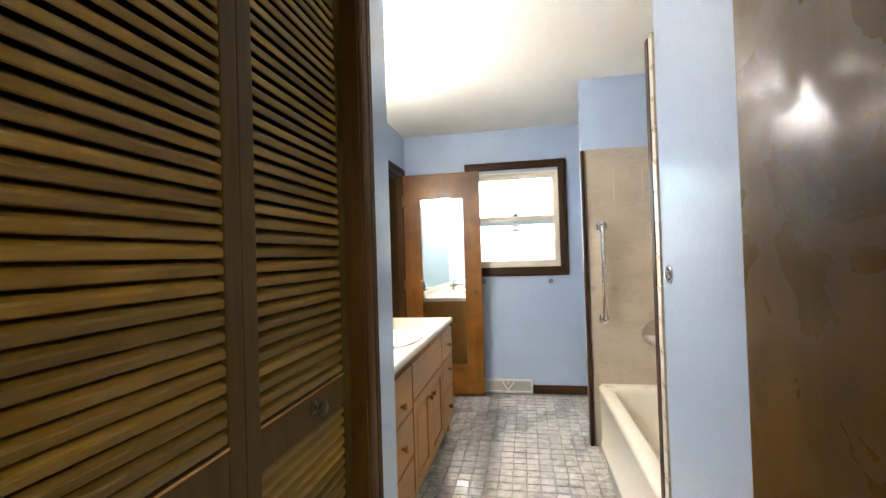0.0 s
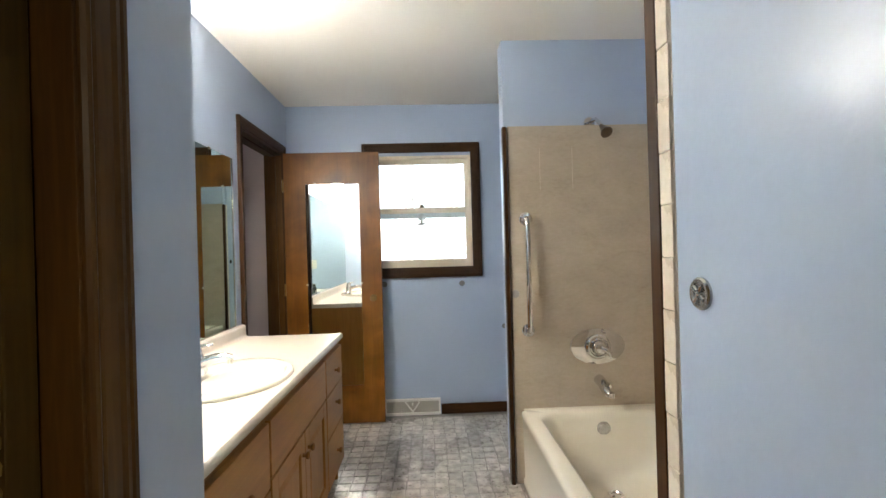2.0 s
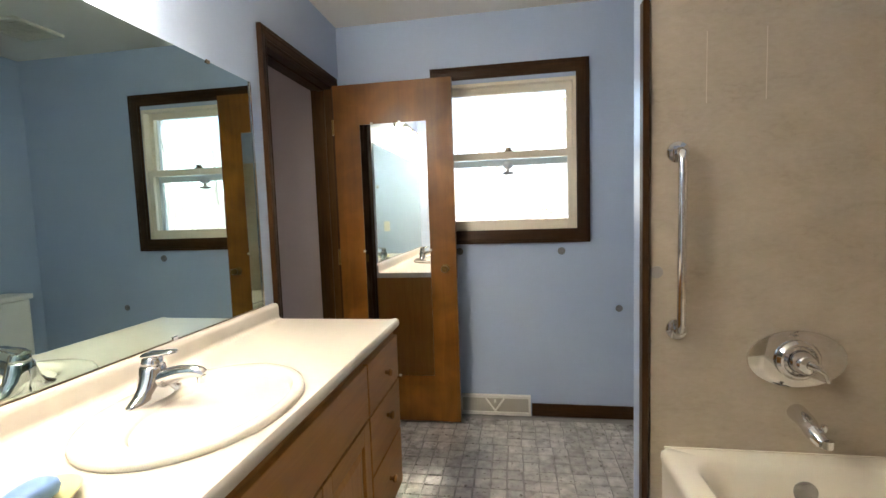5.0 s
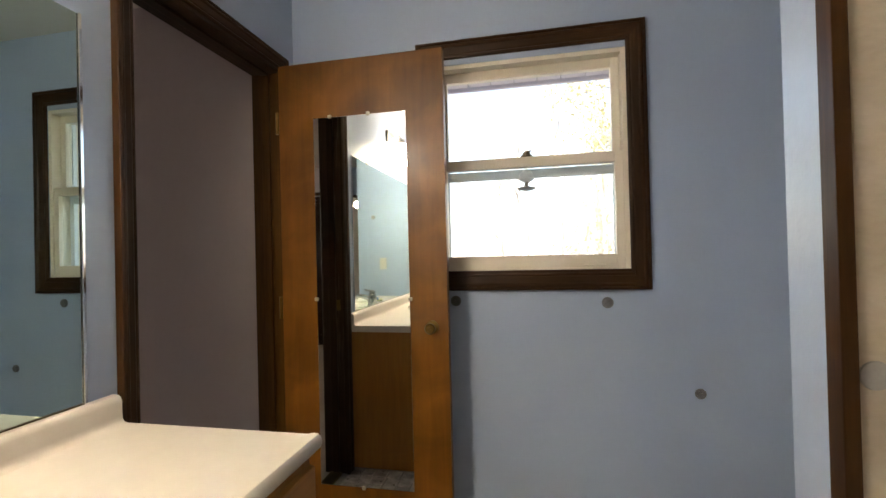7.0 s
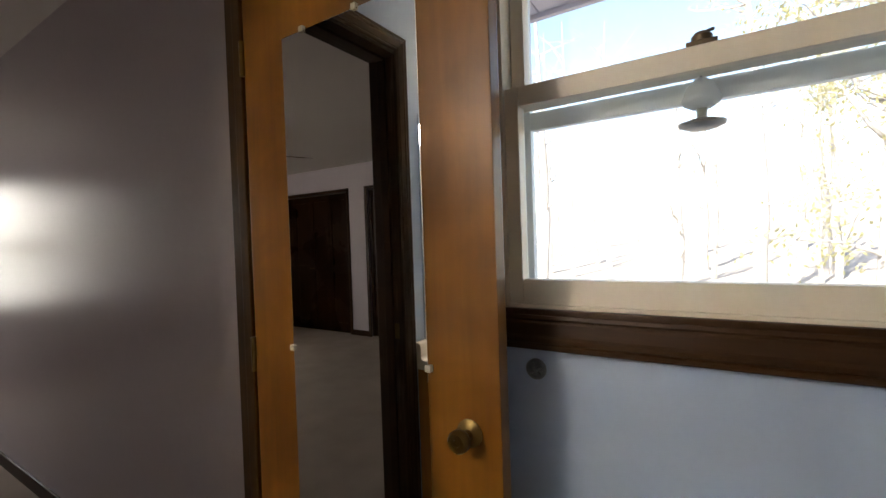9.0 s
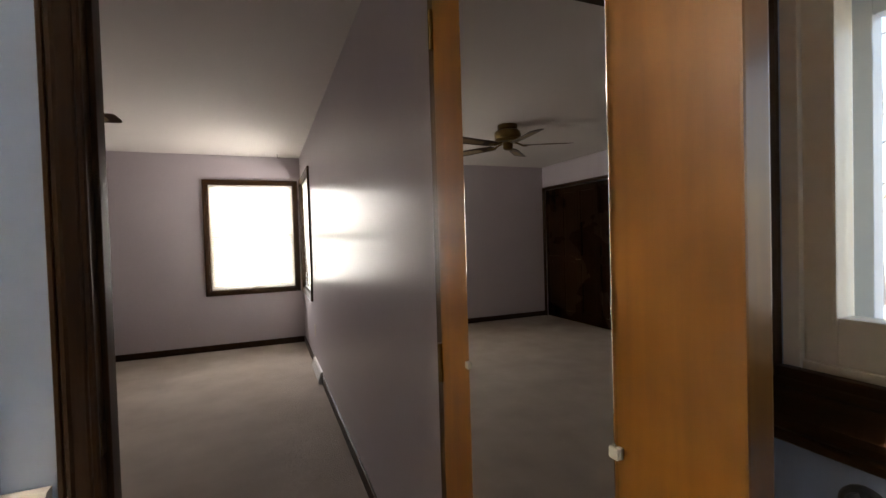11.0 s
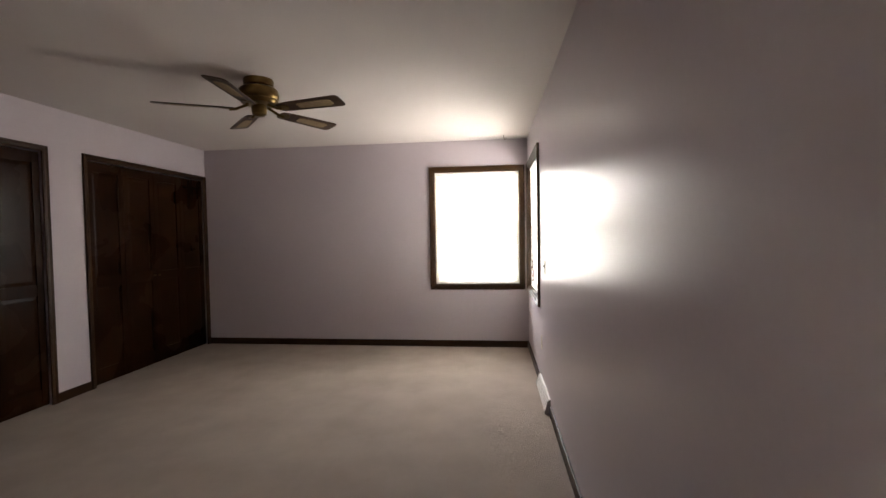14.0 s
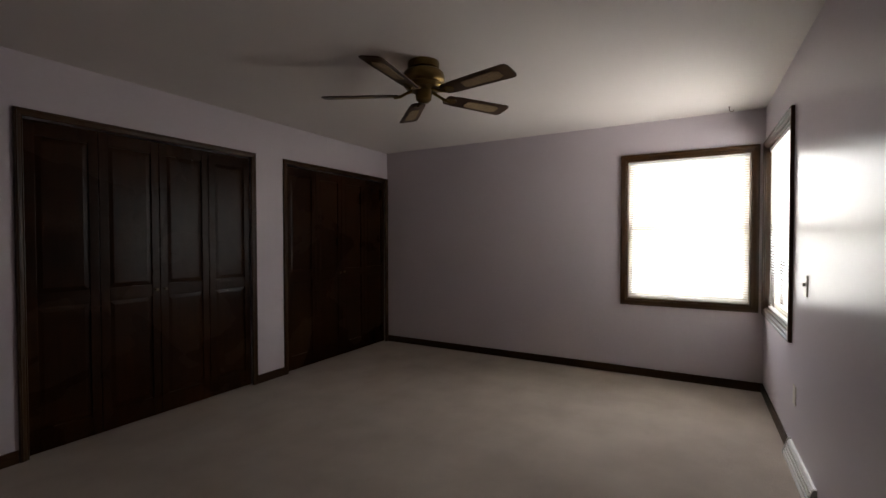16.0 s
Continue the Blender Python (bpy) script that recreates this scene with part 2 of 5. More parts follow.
def mirror_mat(name, tint, rough=0.004):
    m, n, l, p = node_mat(name)
    p.inputs["Base Color"].default_value = (*tint, 1)
    p.inputs["Metallic"].default_value, p.inputs["Roughness"].default_value = 1, rough
    return m


MIRROR = mirror_mat("silvered_mirror", (0.52, 0.63, 0.595))
DOOR_MIRROR = mirror_mat("bright_silvered_mirror", (0.86, 0.87, 0.84))


def pane_mat():
    """Clear window glass: mostly see-through, with a mirror-like sheen that grows at a slant."""
    m, n, l, p = node_mat("window_glass")
    tr, gl, mx, lw = n.new("ShaderNodeBsdfTransparent"), n.new("ShaderNodeBsdfGlossy"), n.new("ShaderNodeMixShader"), n.new("ShaderNodeLayerWeight")
    tr.inputs[0].default_value = (0.96, 0.98, 0.98, 1)
    gl.inputs["Roughness"].default_value = 0.01
    lw.inputs[0].default_value = 0.5
    pw, sc = n.new("ShaderNodeMath"), n.new("ShaderNodeMath")
    pw.operation, sc.operation = "POWER", "MULTIPLY_ADD"
    pw.inputs[1].default_value, sc.inputs[1].default_value, sc.inputs[2].default_value = 5.0, 0.85, 0.03
    l.new(lw.outputs["Facing"], pw.inputs[0])
    l.new(pw.outputs[0], sc.inputs[0])
    l.new(sc.outputs[0], mx.inputs[0])
    l.new(tr.outputs[0], mx.inputs[1])
    l.new(gl.outputs[0], mx.inputs[2])
    l.new(mx.outputs[0], n["Material Output"].inputs[0])
    return m


PANE = pane_mat()


def translucent_mat(name, colour, through_part=0.6):
    m, n, l, p = node_mat(name)
    tl, di, mx = n.new("ShaderNodeBsdfTranslucent"), n.new("ShaderNodeBsdfDiffuse"), n.new("ShaderNodeMixShader")
    no = n.new("ShaderNodeTexNoise")
    no.inputs["Scale"].default_value = 12
    r = ramp(n, [(0.3, tuple(c * 0.94 for c in colour)), (0.7, colour)])
    l.new(no.outputs[0], r.inputs[0])
    l.new(r.outputs[0], tl.inputs[0])
    l.new(r.outputs[0], di.inputs[0])
    mx.inputs[0].default_value = through_part
    l.new(di.outputs[0], mx.inputs[1])
    l.new(tl.outputs[0], mx.inputs[2])
    l.new(mx.outputs[0], n["Material Output"].inputs[0])
    return m


SHADE = translucent_mat("white_blind", (0.88, 0.88, 0.86), 0.65)


def glow(name, colour, strength):
    m, n, l, p = node_mat(name)
    p.inputs["Base Color"].default_value = (0.9, 0.88, 0.84, 1)
    p.inputs["Emission Color"].default_value = (*colour, 1)
    p.inputs["Emission Strength"].default_value = strength
    return m


LAMPGLASS = glow("lit_frosted_glass", (1.0, 0.89, 0.74), 24)
BULBGLASS = glow("lit_bulb_glass", (1.0, 0.86, 0.67), 58)

# Glow of the hall light that is added out of view.
HALL_FILL_GLOW = glow("hall_fill_glow", (1.0, 0.87, 0.62), 18)


# Bedroom ceiling: warm bounce light and dimness put into the colour.
CEILING_BOUNCE = surface("bounce_lit_ceiling", (0.66, 0.610, 0.578), (0.72, 0.670, 0.637), 1.0, 0.8, 0.1, 160, 0.3, 0.002)
SATIN = surface("satin_nickel", (0.46, 0.46, 0.47), (0.56, 0.56, 0.57), 20, 0.24, 0.08, 200, 0.03, 0.0003, metal=0.9)


# ---- mesh helpers ----
def cube(bm, x0, x1, y0, y1, z0, z1):
    v = [bm.verts.new(p) for p in ((x0, y0, z0), (x1, y0, z0), (x1, y1, z0), (x0, y1, z0), (x0, y0, z1), (x1, y0, z1), (x1, y1, z1), (x0, y1, z1))]
    for f in ((0, 3, 2, 1), (4, 5, 6, 7), (0, 1, 5, 4), (1, 2, 6, 5), (2, 3, 7, 6), (3, 0, 4, 7)):
        bm.faces.new([v[i] for i in f])
    return v


def boxes(*b, bevel=0.0, seg=2):
    bm = bmesh.new()
    for c in b:
        cube(bm, *c)
    if bevel:
        bmesh.ops.bevel(bm, geom=bm.edges[:], offset=bevel, segments=seg, affect="EDGES", profile=0.7)
    return bm


def ring(bm, pts):
    return [bm.verts.new(p) for p in pts]


def loft(loops, cap_start=True, cap_end=True, closed=True, bm=None):
    """A skin over loops that have the same number of points."""
    bm = bm or bmesh.new()
    rows = [ring(bm, lp) for lp in loops]
    n = len(rows[0])
    for a, b in zip(rows, rows[1:]):
        for i in range(n if closed else n - 1):
            bm.faces.new((a[i], a[(i + 1) % n], b[(i + 1) % n], b[i]))
    if cap_start:
        bm.faces.new(rows[0][::-1])
    if cap_end:
        bm.faces.new(rows[-1])
    return bm


def turned(profile, n=24, axis="z", at=(0, 0, 0), bm=None):
    """A turned solid: profile of (radius, height) along an axis."""
    loops = []
    for r, h in profile:
        lp = []
        for i in range(n):
            c, s = math.cos(2 * math.pi * i / n) * r, math.sin(2 * math.pi * i / n) * r
            p = {"z": (c, s, h), "y": (s, h, c), "x": (h, c, s)}[axis]
            lp.append((p[0] + at[0], p[1] + at[1], p[2] + at[2]))
        loops.append(lp)
    return loft(loops, bm=bm)


def tube(pts, r, n=12, bm=None):
    """A round bar along a line of points; r may be one radius or one a point."""
    pts = [Vector(p) for p in pts]
    rs = r if isinstance(r, (list, tuple)) else [r] * len(pts)
    loops, side = [], None
    for i, p in enumerate(pts):
        d = (pts[min(i + 1, len(pts) - 1)] - pts[max(i - 1, 0)]).normalized()
        if side is None:
            side = d.orthogonal().normalized()
        side = (side - d * side.dot(d)).normalized()
        up = d.cross(side)
        loops.append([p + (side * math.cos(2 * math.pi * k / n) + up * math.sin(2 * math.pi * k / n)) * rs[i] for k in range(n)])
    return loft(loops, bm=bm)


def mesh_ob(name, bm, material, smooth=0.0):
    bmesh.ops.recalc_face_normals(bm, faces=bm.faces[:])
    me = bpy.data.meshes.new(name)
    bm.to_mesh(me)
    bm.free()
    me.materials.append(material)
    if smooth:
        me.shade_smooth()
        me.set_sharp_from_angle(angle=radians(smooth))
    return new(name, me)


def part(name, bm, material, parent, label="", smooth=0.0):
    ob = mesh_ob(name, bm, material, smooth)
    ob.parent = parent
    ob.matrix_parent_inverse = parent.matrix_basis.inverted()
    if label:
        ob["label"] = label
    return ob


def thing(name, at, label, category, group=""):
    ob = new(name)
    ob.empty_display_size = 0.1
    ob.matrix_basis = Matrix.Translation(at)
    return tagged(ob, label, category, group)


def setting(name, bm, material, label, category, smooth=0.0):
    return tagged(mesh_ob(name, bm, material, smooth), label, category, kind="structure")


def wall_y(x0, x1, y0, y1, z0, z1, holes=()):
    """Boxes of a wall that runs along x, with holes (x0, x1, z0, z1)."""
    out, x = [], x0
    for a, b, c, d in sorted(holes):
        out.append((x, a, y0, y1, z0, z1))
        if c > z0:
            out.append((a, b, y0, y1, z0, c))
        if d < z1:
            out.append((a, b, y0, y1, d, z1))
        x = b
    out.append((x, x1, y0, y1, z0, z1))
    return out


def wall_x(x0, x1, y0, y1, z0, z1, holes=()):
    """Boxes of a wall that runs along y, with holes (y0, y1, z0, z1)."""
    return [(c, d, a, b, e, f) for a, b, c, d, e, f in wall_y(y0, y1, x0, x1, z0, z1, holes)]


H = 2.43          # ceiling height
# ---- structure ----
LW, LWB = -1.04, -1.165      # bathroom and bedroom faces of the wall between
NW, NB, NO = 4.535, 4.445, 4.68   # bathroom and bedroom faces of the outer wall, outside
WX, SY = -6.18, 0.455        # west and south walls of the bedroom
OPEN = (3.672, 4.428, 2.045)  # the opening between the rooms

bath_window = (-0.385, 0.395, 1.14, 2.03)
setting("wall_north_bathroom", boxes(*wall_y(LW - 0.07, 1.5, NW, NO, -0.1, H, [bath_window])), BLUE, "pale blue painted wall with a window", "wall")
setting("wall_north_bedroom", boxes(*wall_y(WX - 0.15, LW - 0.07, NB, NO, -0.1, H, [(-6.085, -4.975, 0.73, 2.08)])), LAVENDER, "glossy lavender painted bedroom wall with a corner window", "wall")
setting("wall_west_bathroom", boxes(*wall_x(LW - 0.0625, LW, 1.75, NW - 0.0005, -0.02, H, [(OPEN[0], OPEN[1], -0.02, OPEN[2])])), BLUE, "pale blue painted wall behind the vanity", "wall")
setting("wall_east_bedroom", boxes(*wall_x(LWB, LW - 0.0625, SY - 0.1, NB, -0.02, H, [(OPEN[0], OPEN[1], -0.02, OPEN[2])])), LAVENDER, "lavender painted bedroom wall around the doorway", "wall")
setting("wall_west_bedroom", boxes(*wall_x(WX - 0.15, WX, SY - 0.9, NB, -0.1, H, [(3.345, 4.36, 0.73, 2.08)])), LAVENDER, "lavender painted wall with a wide window", "wall")
setting("wall_south_bedroom", boxes(*wall_y(WX, LWB, SY - 0.12, SY, -0.02, H, [(-6.165, -4.55, -0.02, 2.06), (-4.155, -2.60, -0.02, 2.06)])), LAVENDER, "lavender painted wall with two closet openings", "wall")
setting("wall_closet_back", boxes((WX, LWB, SY - 0.9, SY - 0.8, -0.02, H)), LAVENDER, "plain back wall of the bedroom closets", "wall")
setting("wall_closet_side", boxes((LWB, LWB + 0.1, SY - 0.9, SY - 0.1, -0.02, H)), LAVENDER, "plain end wall of the bedroom closets", "wall")
setting("wall_stub_west", boxes((LW - 0.0625, -0.373, 1.632, 1.88, -0.02, H), (-0.47, -0.373, 0.36, 0.642, -0.02, H), (-0.47, -0.373, 0.642, 1.632, 2.06, H)), BLUE, "pale blue painted wall around the linen closet", "wall")
# Closet inside coloured dark for shade behind the slats; end liners are added.
setting("wall_linen_closet", boxes((LW - 0.0625, LW, 0.36, 1.632, -0.02, H)), TRIM, "linen closet back, coloured dark for the shade behind the slats", "wall")
setting("wall_linen_shade_liners", boxes((LW + 0.001, -0.472, 1.620, 1.6315, 0.0, H - 0.002), (LW + 0.001, -0.472, 0.3605, 0.372, 0.0, H - 0.002)), TRIM, "dark liners added to keep the linen closet shaded", "wall")
setting("wall_east_hall", boxes((0.486, 0.60, 0.36, 1.84, -0.02, H), (0.505, 1.5, 1.75, 1.90, -0.02, H)), BLUE, "pale blue semi-gloss painted wall", "wall")
setting("wall_east_bathroom", boxes((1.335, 1.5, 1.90, NW, -0.02, H)), BLUE, "pale blue painted wall beside the tub", "wall")
setting("wall_tub_end", boxes((0.474, 1.335, 3.485, 3.605, -0.02, H)), BLUE, "pale blue painted wing wall at the end of the tub", "wall")
setting("wall_south_hall", boxes(*wall_y(LW - 0.0625, 1.5, 0.24, 0.36, -0.02, H, [(-0.345, 0.455, -0.02, 2.05)])), BLUE, "pale blue painted wall around the bathroom entrance", "wall")
setting("wall_hall", boxes((LW - 0.0625, 1.5, -3.7, -3.6, -0.02, H), (LW - 0.0625, LW, -3.6, 0.24, -0.02, H), (1.4, 1.5, -3.6, 0.24, -0.02, H)), LAVENDER, "plain painted walls of the hall", "wall")
setting("ceiling_bathroom", boxes((LW - 0.1, 1.5, -3.7, NO, H, H + 0.1)), CEILING, "white textured bathroom ceiling", "ceiling")
setting("ceiling_bedroom", boxes((WX - 0.15, LW - 0.1, SY - 0.9, NO, H, H + 0.1)), CEILING_BOUNCE, "white bedroom ceiling with warm, dim bounce light in its colour", "ceiling")
floor_bath = setting("floor_bathroom", boxes((LW - 0.0625, 1.5, -3.7, NW, -0.12, -0.004)), GROUT, "grey mosaic-pattern vinyl floor with worn patches", "floor")
setting("floor_bedroom", boxes((WX, LW - 0.0625, SY - 0.8, NB, -0.12, 0.0)), CARPET, "beige cut-pile carpet", "carpet")


# ---- trim, doors and windows ----
def casing_profile(w, d):
    """Width and depth steps of a moulded casing: outer edge to opening."""
    return [(0, 0), (0, d * 0.9), (w * 0.03, d), (w * 0.13, d), (w * 0.17, d * 0.82), (w * 0.22, d * 0.95), (w * 0.32, d * 0.95), (w * 0.40, d * 0.74), (w * 0.74, d * 0.62), (w * 0.80, d * 0.50), (w * 0.86, d * 0.62), (w * 0.95, d * 0.55), (w, d * 0.3), (w, 0)]


def casing_run(a, b, inward, out, w, d, cut_a=0.0, cut_b=0.0):
    """A length of moulded casing from a to b along its outer edge, mitred by the cuts."""
    a, b, inward, out = Vector(a), Vector(b), Vector(inward), Vector(out)
    t = (b - a).normalized()
    la, lb = [], []
    for u, v in casing_profile(w, d):
        la.append(a + inward * u + out * v + t * u * cut_a)
        lb.append(b + inward * u + out * v - t * u * cut_b)
    return loft([la, lb])


# window of the bathroom
win = thing("window_1", (0, NW, 1.07), "dark-cased double-hung window with cream sashes", "window")
win["kind"] = "structure"
X0, X1, Z0, Z1 = -0.455, 0.465, 1.072, 2.125
for nm, a, b, inw, m_ in (("casing_head", (X0, NW, Z1), (X1, NW, Z1), (0, 0, -1), TRIM_X), ("casing_foot", (X0, NW, Z0), (X1, NW, Z0), (0, 0, 1), TRIM_X),
                          ("casing_side", (X0, NW, Z0), (X0, NW, Z1), (1, 0, 0), TRIM), ("casing_side", (X1, NW, Z0), (X1, NW, Z1), (-1, 0, 0), TRIM)):
    part(nm, casing_run(a, b, inw, (0, -1, 0), 0.072, 0.022, 1, 1), m_, win)
gx0, gx1 = -0.385, 0.395
for nm, b in (("jamb_liner", (gx0, gx0 + 0.018, NW + 0.005, NO, 1.14, 2.03)), ("jamb_liner", (gx1 - 0.018, gx1, NW + 0.005, NO, 1.14, 2.03)),
              ("head_liner", (gx0 + 0.018, gx1 - 0.018, NW + 0.005, NO, 2.012, 2.03)), ("sill", (gx0 + 0.018, gx1 - 0.018, NW + 0.009, NO + 0.03, 1.14, 1.16))):
    part(nm, boxes(b, bevel=0.002), IVORY, win)
part("stool", boxes((gx0 - 0.0005, gx1 + 0.0005, NW - 0.010, NW + 0.0045, 1.139, 1.153), bevel=0.003), TRIM_X, win, "dark-stained stool under the sash")


def sash(parent, x0, x1, z0, z1, y, bottom, top, side=0.043, d=0.034, material=IVORY):
    part("sash_stile", boxes((x0, x0 + side, y, y + d, z0, z1), bevel=0.003), material, parent)
    part("sash_stile", boxes((x1 - side, x1, y, y + d, z0, z1), bevel=0.003), material, parent)
    part("sash_rail", boxes((x0 + side, x1 - side, y + 0.001, y + d - 0.001, z0, z0 + bottom), bevel=0.003), material, parent)
    part("sash_rail", boxes((x0 + side, x1 - side, y + 0.001, y + d - 0.001, z1 - top, z1), bevel=0.003), material, parent)
    pane = part("pane", boxes((x0 + side - 0.004, x1 - side + 0.004, y + d * 0.5, y + d * 0.5 + 0.004, z0 + bottom - 0.004, z1 - top + 0.004)), PANE, parent, "clear window glass")
    pane.visible_shadow = False


sash(win, gx0 + 0.018, gx1 - 0.018, 1.16, 1.622, NW + 0.012, 0.052, 0.042, 0.031)
sash(win, gx0 + 0.019, gx1 - 0.019, 1.585, 2.012, NW + 0.052, 0.036, 0.040, 0.031)
STORM = surface("pale_blue_storm_frame", (0.76, 0.82, 0.88), (0.80, 0.86, 0.92), 5, 0.4, 0.08, 120, 0.05)
for b in ((gx0 + 0.018, gx0 + 0.044, NO - 0.05, NO - 0.03, 1.16, 2.0), (gx1 - 0.044, gx1 - 0.018, NO - 0.05, NO - 0.03, 1.16, 2.0),
          (gx0 + 0.044, gx1 - 0.044, NO - 0.05, NO - 0.03, 1.545, 1.585), (gx0 + 0.044, gx1 - 0.044, NO - 0.05, NO - 0.03, 1.985, 2.012), (gx0 + 0.044, gx1 - 0.044, NO - 0.05, NO - 0.03, 1.16, 1.19)):
    part("storm_frame", boxes(b, bevel=0.002), STORM, win, "pale grey-blue metal storm frame")
lock = part("sash_lock", boxes((-0.022, 0.026, NW + 0.014, NW + 0.044, 1.622, 1.630), bevel=0.002), BRONZE, win, "dark bronze sash lock")
part("lock_cam", turned([(0.0, 0), (0.017, 0), (0.017, 0.010), (0.011, 0.017), (0, 0.018)], 16, "z", (0.002, NW + 0.03, 1.630)), BRONZE, lock, smooth=40)
part("lock_lever", tube([(0.002, NW + 0.028, 1.644), (0.012, NW + 0.022, 1.645), (0.020, NW + 0.016, 1.644)], 0.003, 8), BRONZE, lock, smooth=40)
part("sash_lift", tube([(0.22, NW + 0.010, 1.170), (0.26, NW + 0.002, 1.168), (0.30, NW + 0.010, 1.170)], 0.003, 8), IVORY, win, smooth=40)

feeder = thing("bird_feeder", (0, 4.605, 1.4900), "clear dome bird feeder with dark tray hanging outside the glass", "bird feeder")
CLEAR = translucent_mat("cloudy_clear_plastic", (0.8, 0.82, 0.84), 0.7)
part("dome", turned([(0.0, 1.5820), (0.0098, 1.5796), (0.0246, 1.5644), (0.0328, 1.5420), (0.0295, 1.5340), (0.0164, 1.5260), (0, 1.5252)], 20, "z", (-0.002, 4.605, 0)), CLEAR, feeder, "cloudy clear plastic dome", smooth=60)
part("stem", turned([(0.0098, 1.5044), (0.0082, 1.5140), (0.0098, 1.5252)], 12, "z", (-0.002, 4.605, 0)), GREYMETAL, feeder, smooth=40)
part("tray", turned([(0, 1.4884), (0.0246, 1.4892), (0.0377, 1.4948), (0.0394, 1.4996), (0.0246, 1.5044), (0, 1.5044)], 22, "z", (-0.002, 4.605, 0)), GREYPLASTIC, feeder, "dark grey plastic tray", smooth=40)
part("hanger", tube([(-0.002, 4.605, 1.5820), (-0.002, 4.605, 1.60), (-0.002, 4.605, 1.62)], 0.002, 6), GREYMETAL, feeder)

# doorway between bathroom and bedroom
oy0, oy1, oz = OPEN
frame_1 = thing("trim_doorway", (LW, oy0, 0), "dark-stained moulded casing around the doorway", "door casing")
frame_1["kind"] = "structure"
cw = 0.058
part("casing_side", casing_run((LW, oy0 - cw + 0.024, 0), (LW, oy0 - cw + 0.024, oz + cw - 0.004), (0, 1, 0), (1, 0, 0), cw, 0.022, 0, 1), TRIM, frame_1)
part("casing_side", casing_run((LW, oy1 + cw - 0.024, 0), (LW, oy1 + cw - 0.024, oz + cw - 0.004), (0, -1, 0), (1, 0, 0), cw, 0.022, 0, 1), TRIM, frame_1)
part("casing_head", casing_run((LW, oy0 - cw + 0.024, oz + cw - 0.004), (LW, oy1 + cw - 0.024, oz + cw - 0.004), (0, 0, -1), (1, 0, 0), cw, 0.022, 1, 1), TRIM_Y, frame_1)
part("jamb", boxes((LWB - 0.004, LW + 0.003, oy0 - 0.002, oy0 + 0.018, 0, oz - 0.018), bevel=0.002), WORN, frame_1, "scuffed dark-stained jamb")
part("jamb", boxes((LWB - 0.004, LW + 0.003, oy1 - 0.018, oy1 + 0.002, 0, oz - 0.018), bevel=0.002), LIT_TRIM, frame_1, "stained jamb on the hinge side, warm light in its colour")
part("head_jamb", boxes((LWB - 0.004, LW + 0.003, oy0 - 0.002, oy1 + 0.002, oz - 0.018, oz + 0.002), bevel=0.002), TRIM_Y, frame_1)
part("stop", boxes((LWB + 0.045, LWB + 0.082, oy0 + 0.018, oy0 + 0.029, 0, oz - 0.018), bevel=0.003), TRIM, frame_1)
part("stop", boxes((LWB + 0.045, LWB + 0.082, oy1 - 0.029, oy1 - 0.018, 0, oz - 0.018), bevel=0.003), LIT_TRIM, frame_1)
part("head_stop", boxes((LWB + 0.045, LWB + 0.082, oy0 + 0.029, oy1 - 0.029, oz - 0.029, oz - 0.018), bevel=0.003), TRIM_Y, frame_1)
by = oy0 - cw + 0.014
part("casing_side", casing_run((LWB, by, 0), (LWB, by, oz + cw - 0.010), (0, 1, 0), (-1, 0, 0), cw, 0.020, 0, 1), TRIM, frame_1)
part("casing_head", casing_run((LWB, by, oz + cw - 0.010), (LWB, NB - 0.001, oz + cw - 0.010), (0, 0, -1), (-1, 0, 0), cw, 0.020, 1, 0), TRIM_Y, frame_1)
strike = part("strike_plate", boxes((LW - 0.055, LW - 0.02, oy0 + 0.0175, oy0 + 0.0195, 0.92, 0.98), bevel=0.0008), BRASS, frame_1, "worn brass strike plate")
part("threshold", boxes((LW - 0.10, LW - 0.03, oy0 + 0.019, oy1 - 0.019, -0.004, 0.008), bevel=0.003), BRASS, frame_1, "narrow brass carpet strip")


def knob(parent, x, y, z, direction, material=BRASS, r=0.0205, name="knob"):
    """A turned door knob with its rose, along -y (-1) or +y (+1)."""
    s = direction
    prof = [(0.0, 0), (0.026, 0), (0.026, 0.003), (0.020, 0.007), (0.010, 0.010), (0.009, 0.022), (0.015, 0.027), (r, 0.035), (r, 0.046), (r * 0.8, 0.052), (r * 0.35, 0.052), (r * 0.3, 0.050), (0, 0.050)]
    return part(name, turned([(a, b * s) for a, b in prof], 24, "y", (x, y, z)), material, parent, "aged brass door knob", smooth=40)


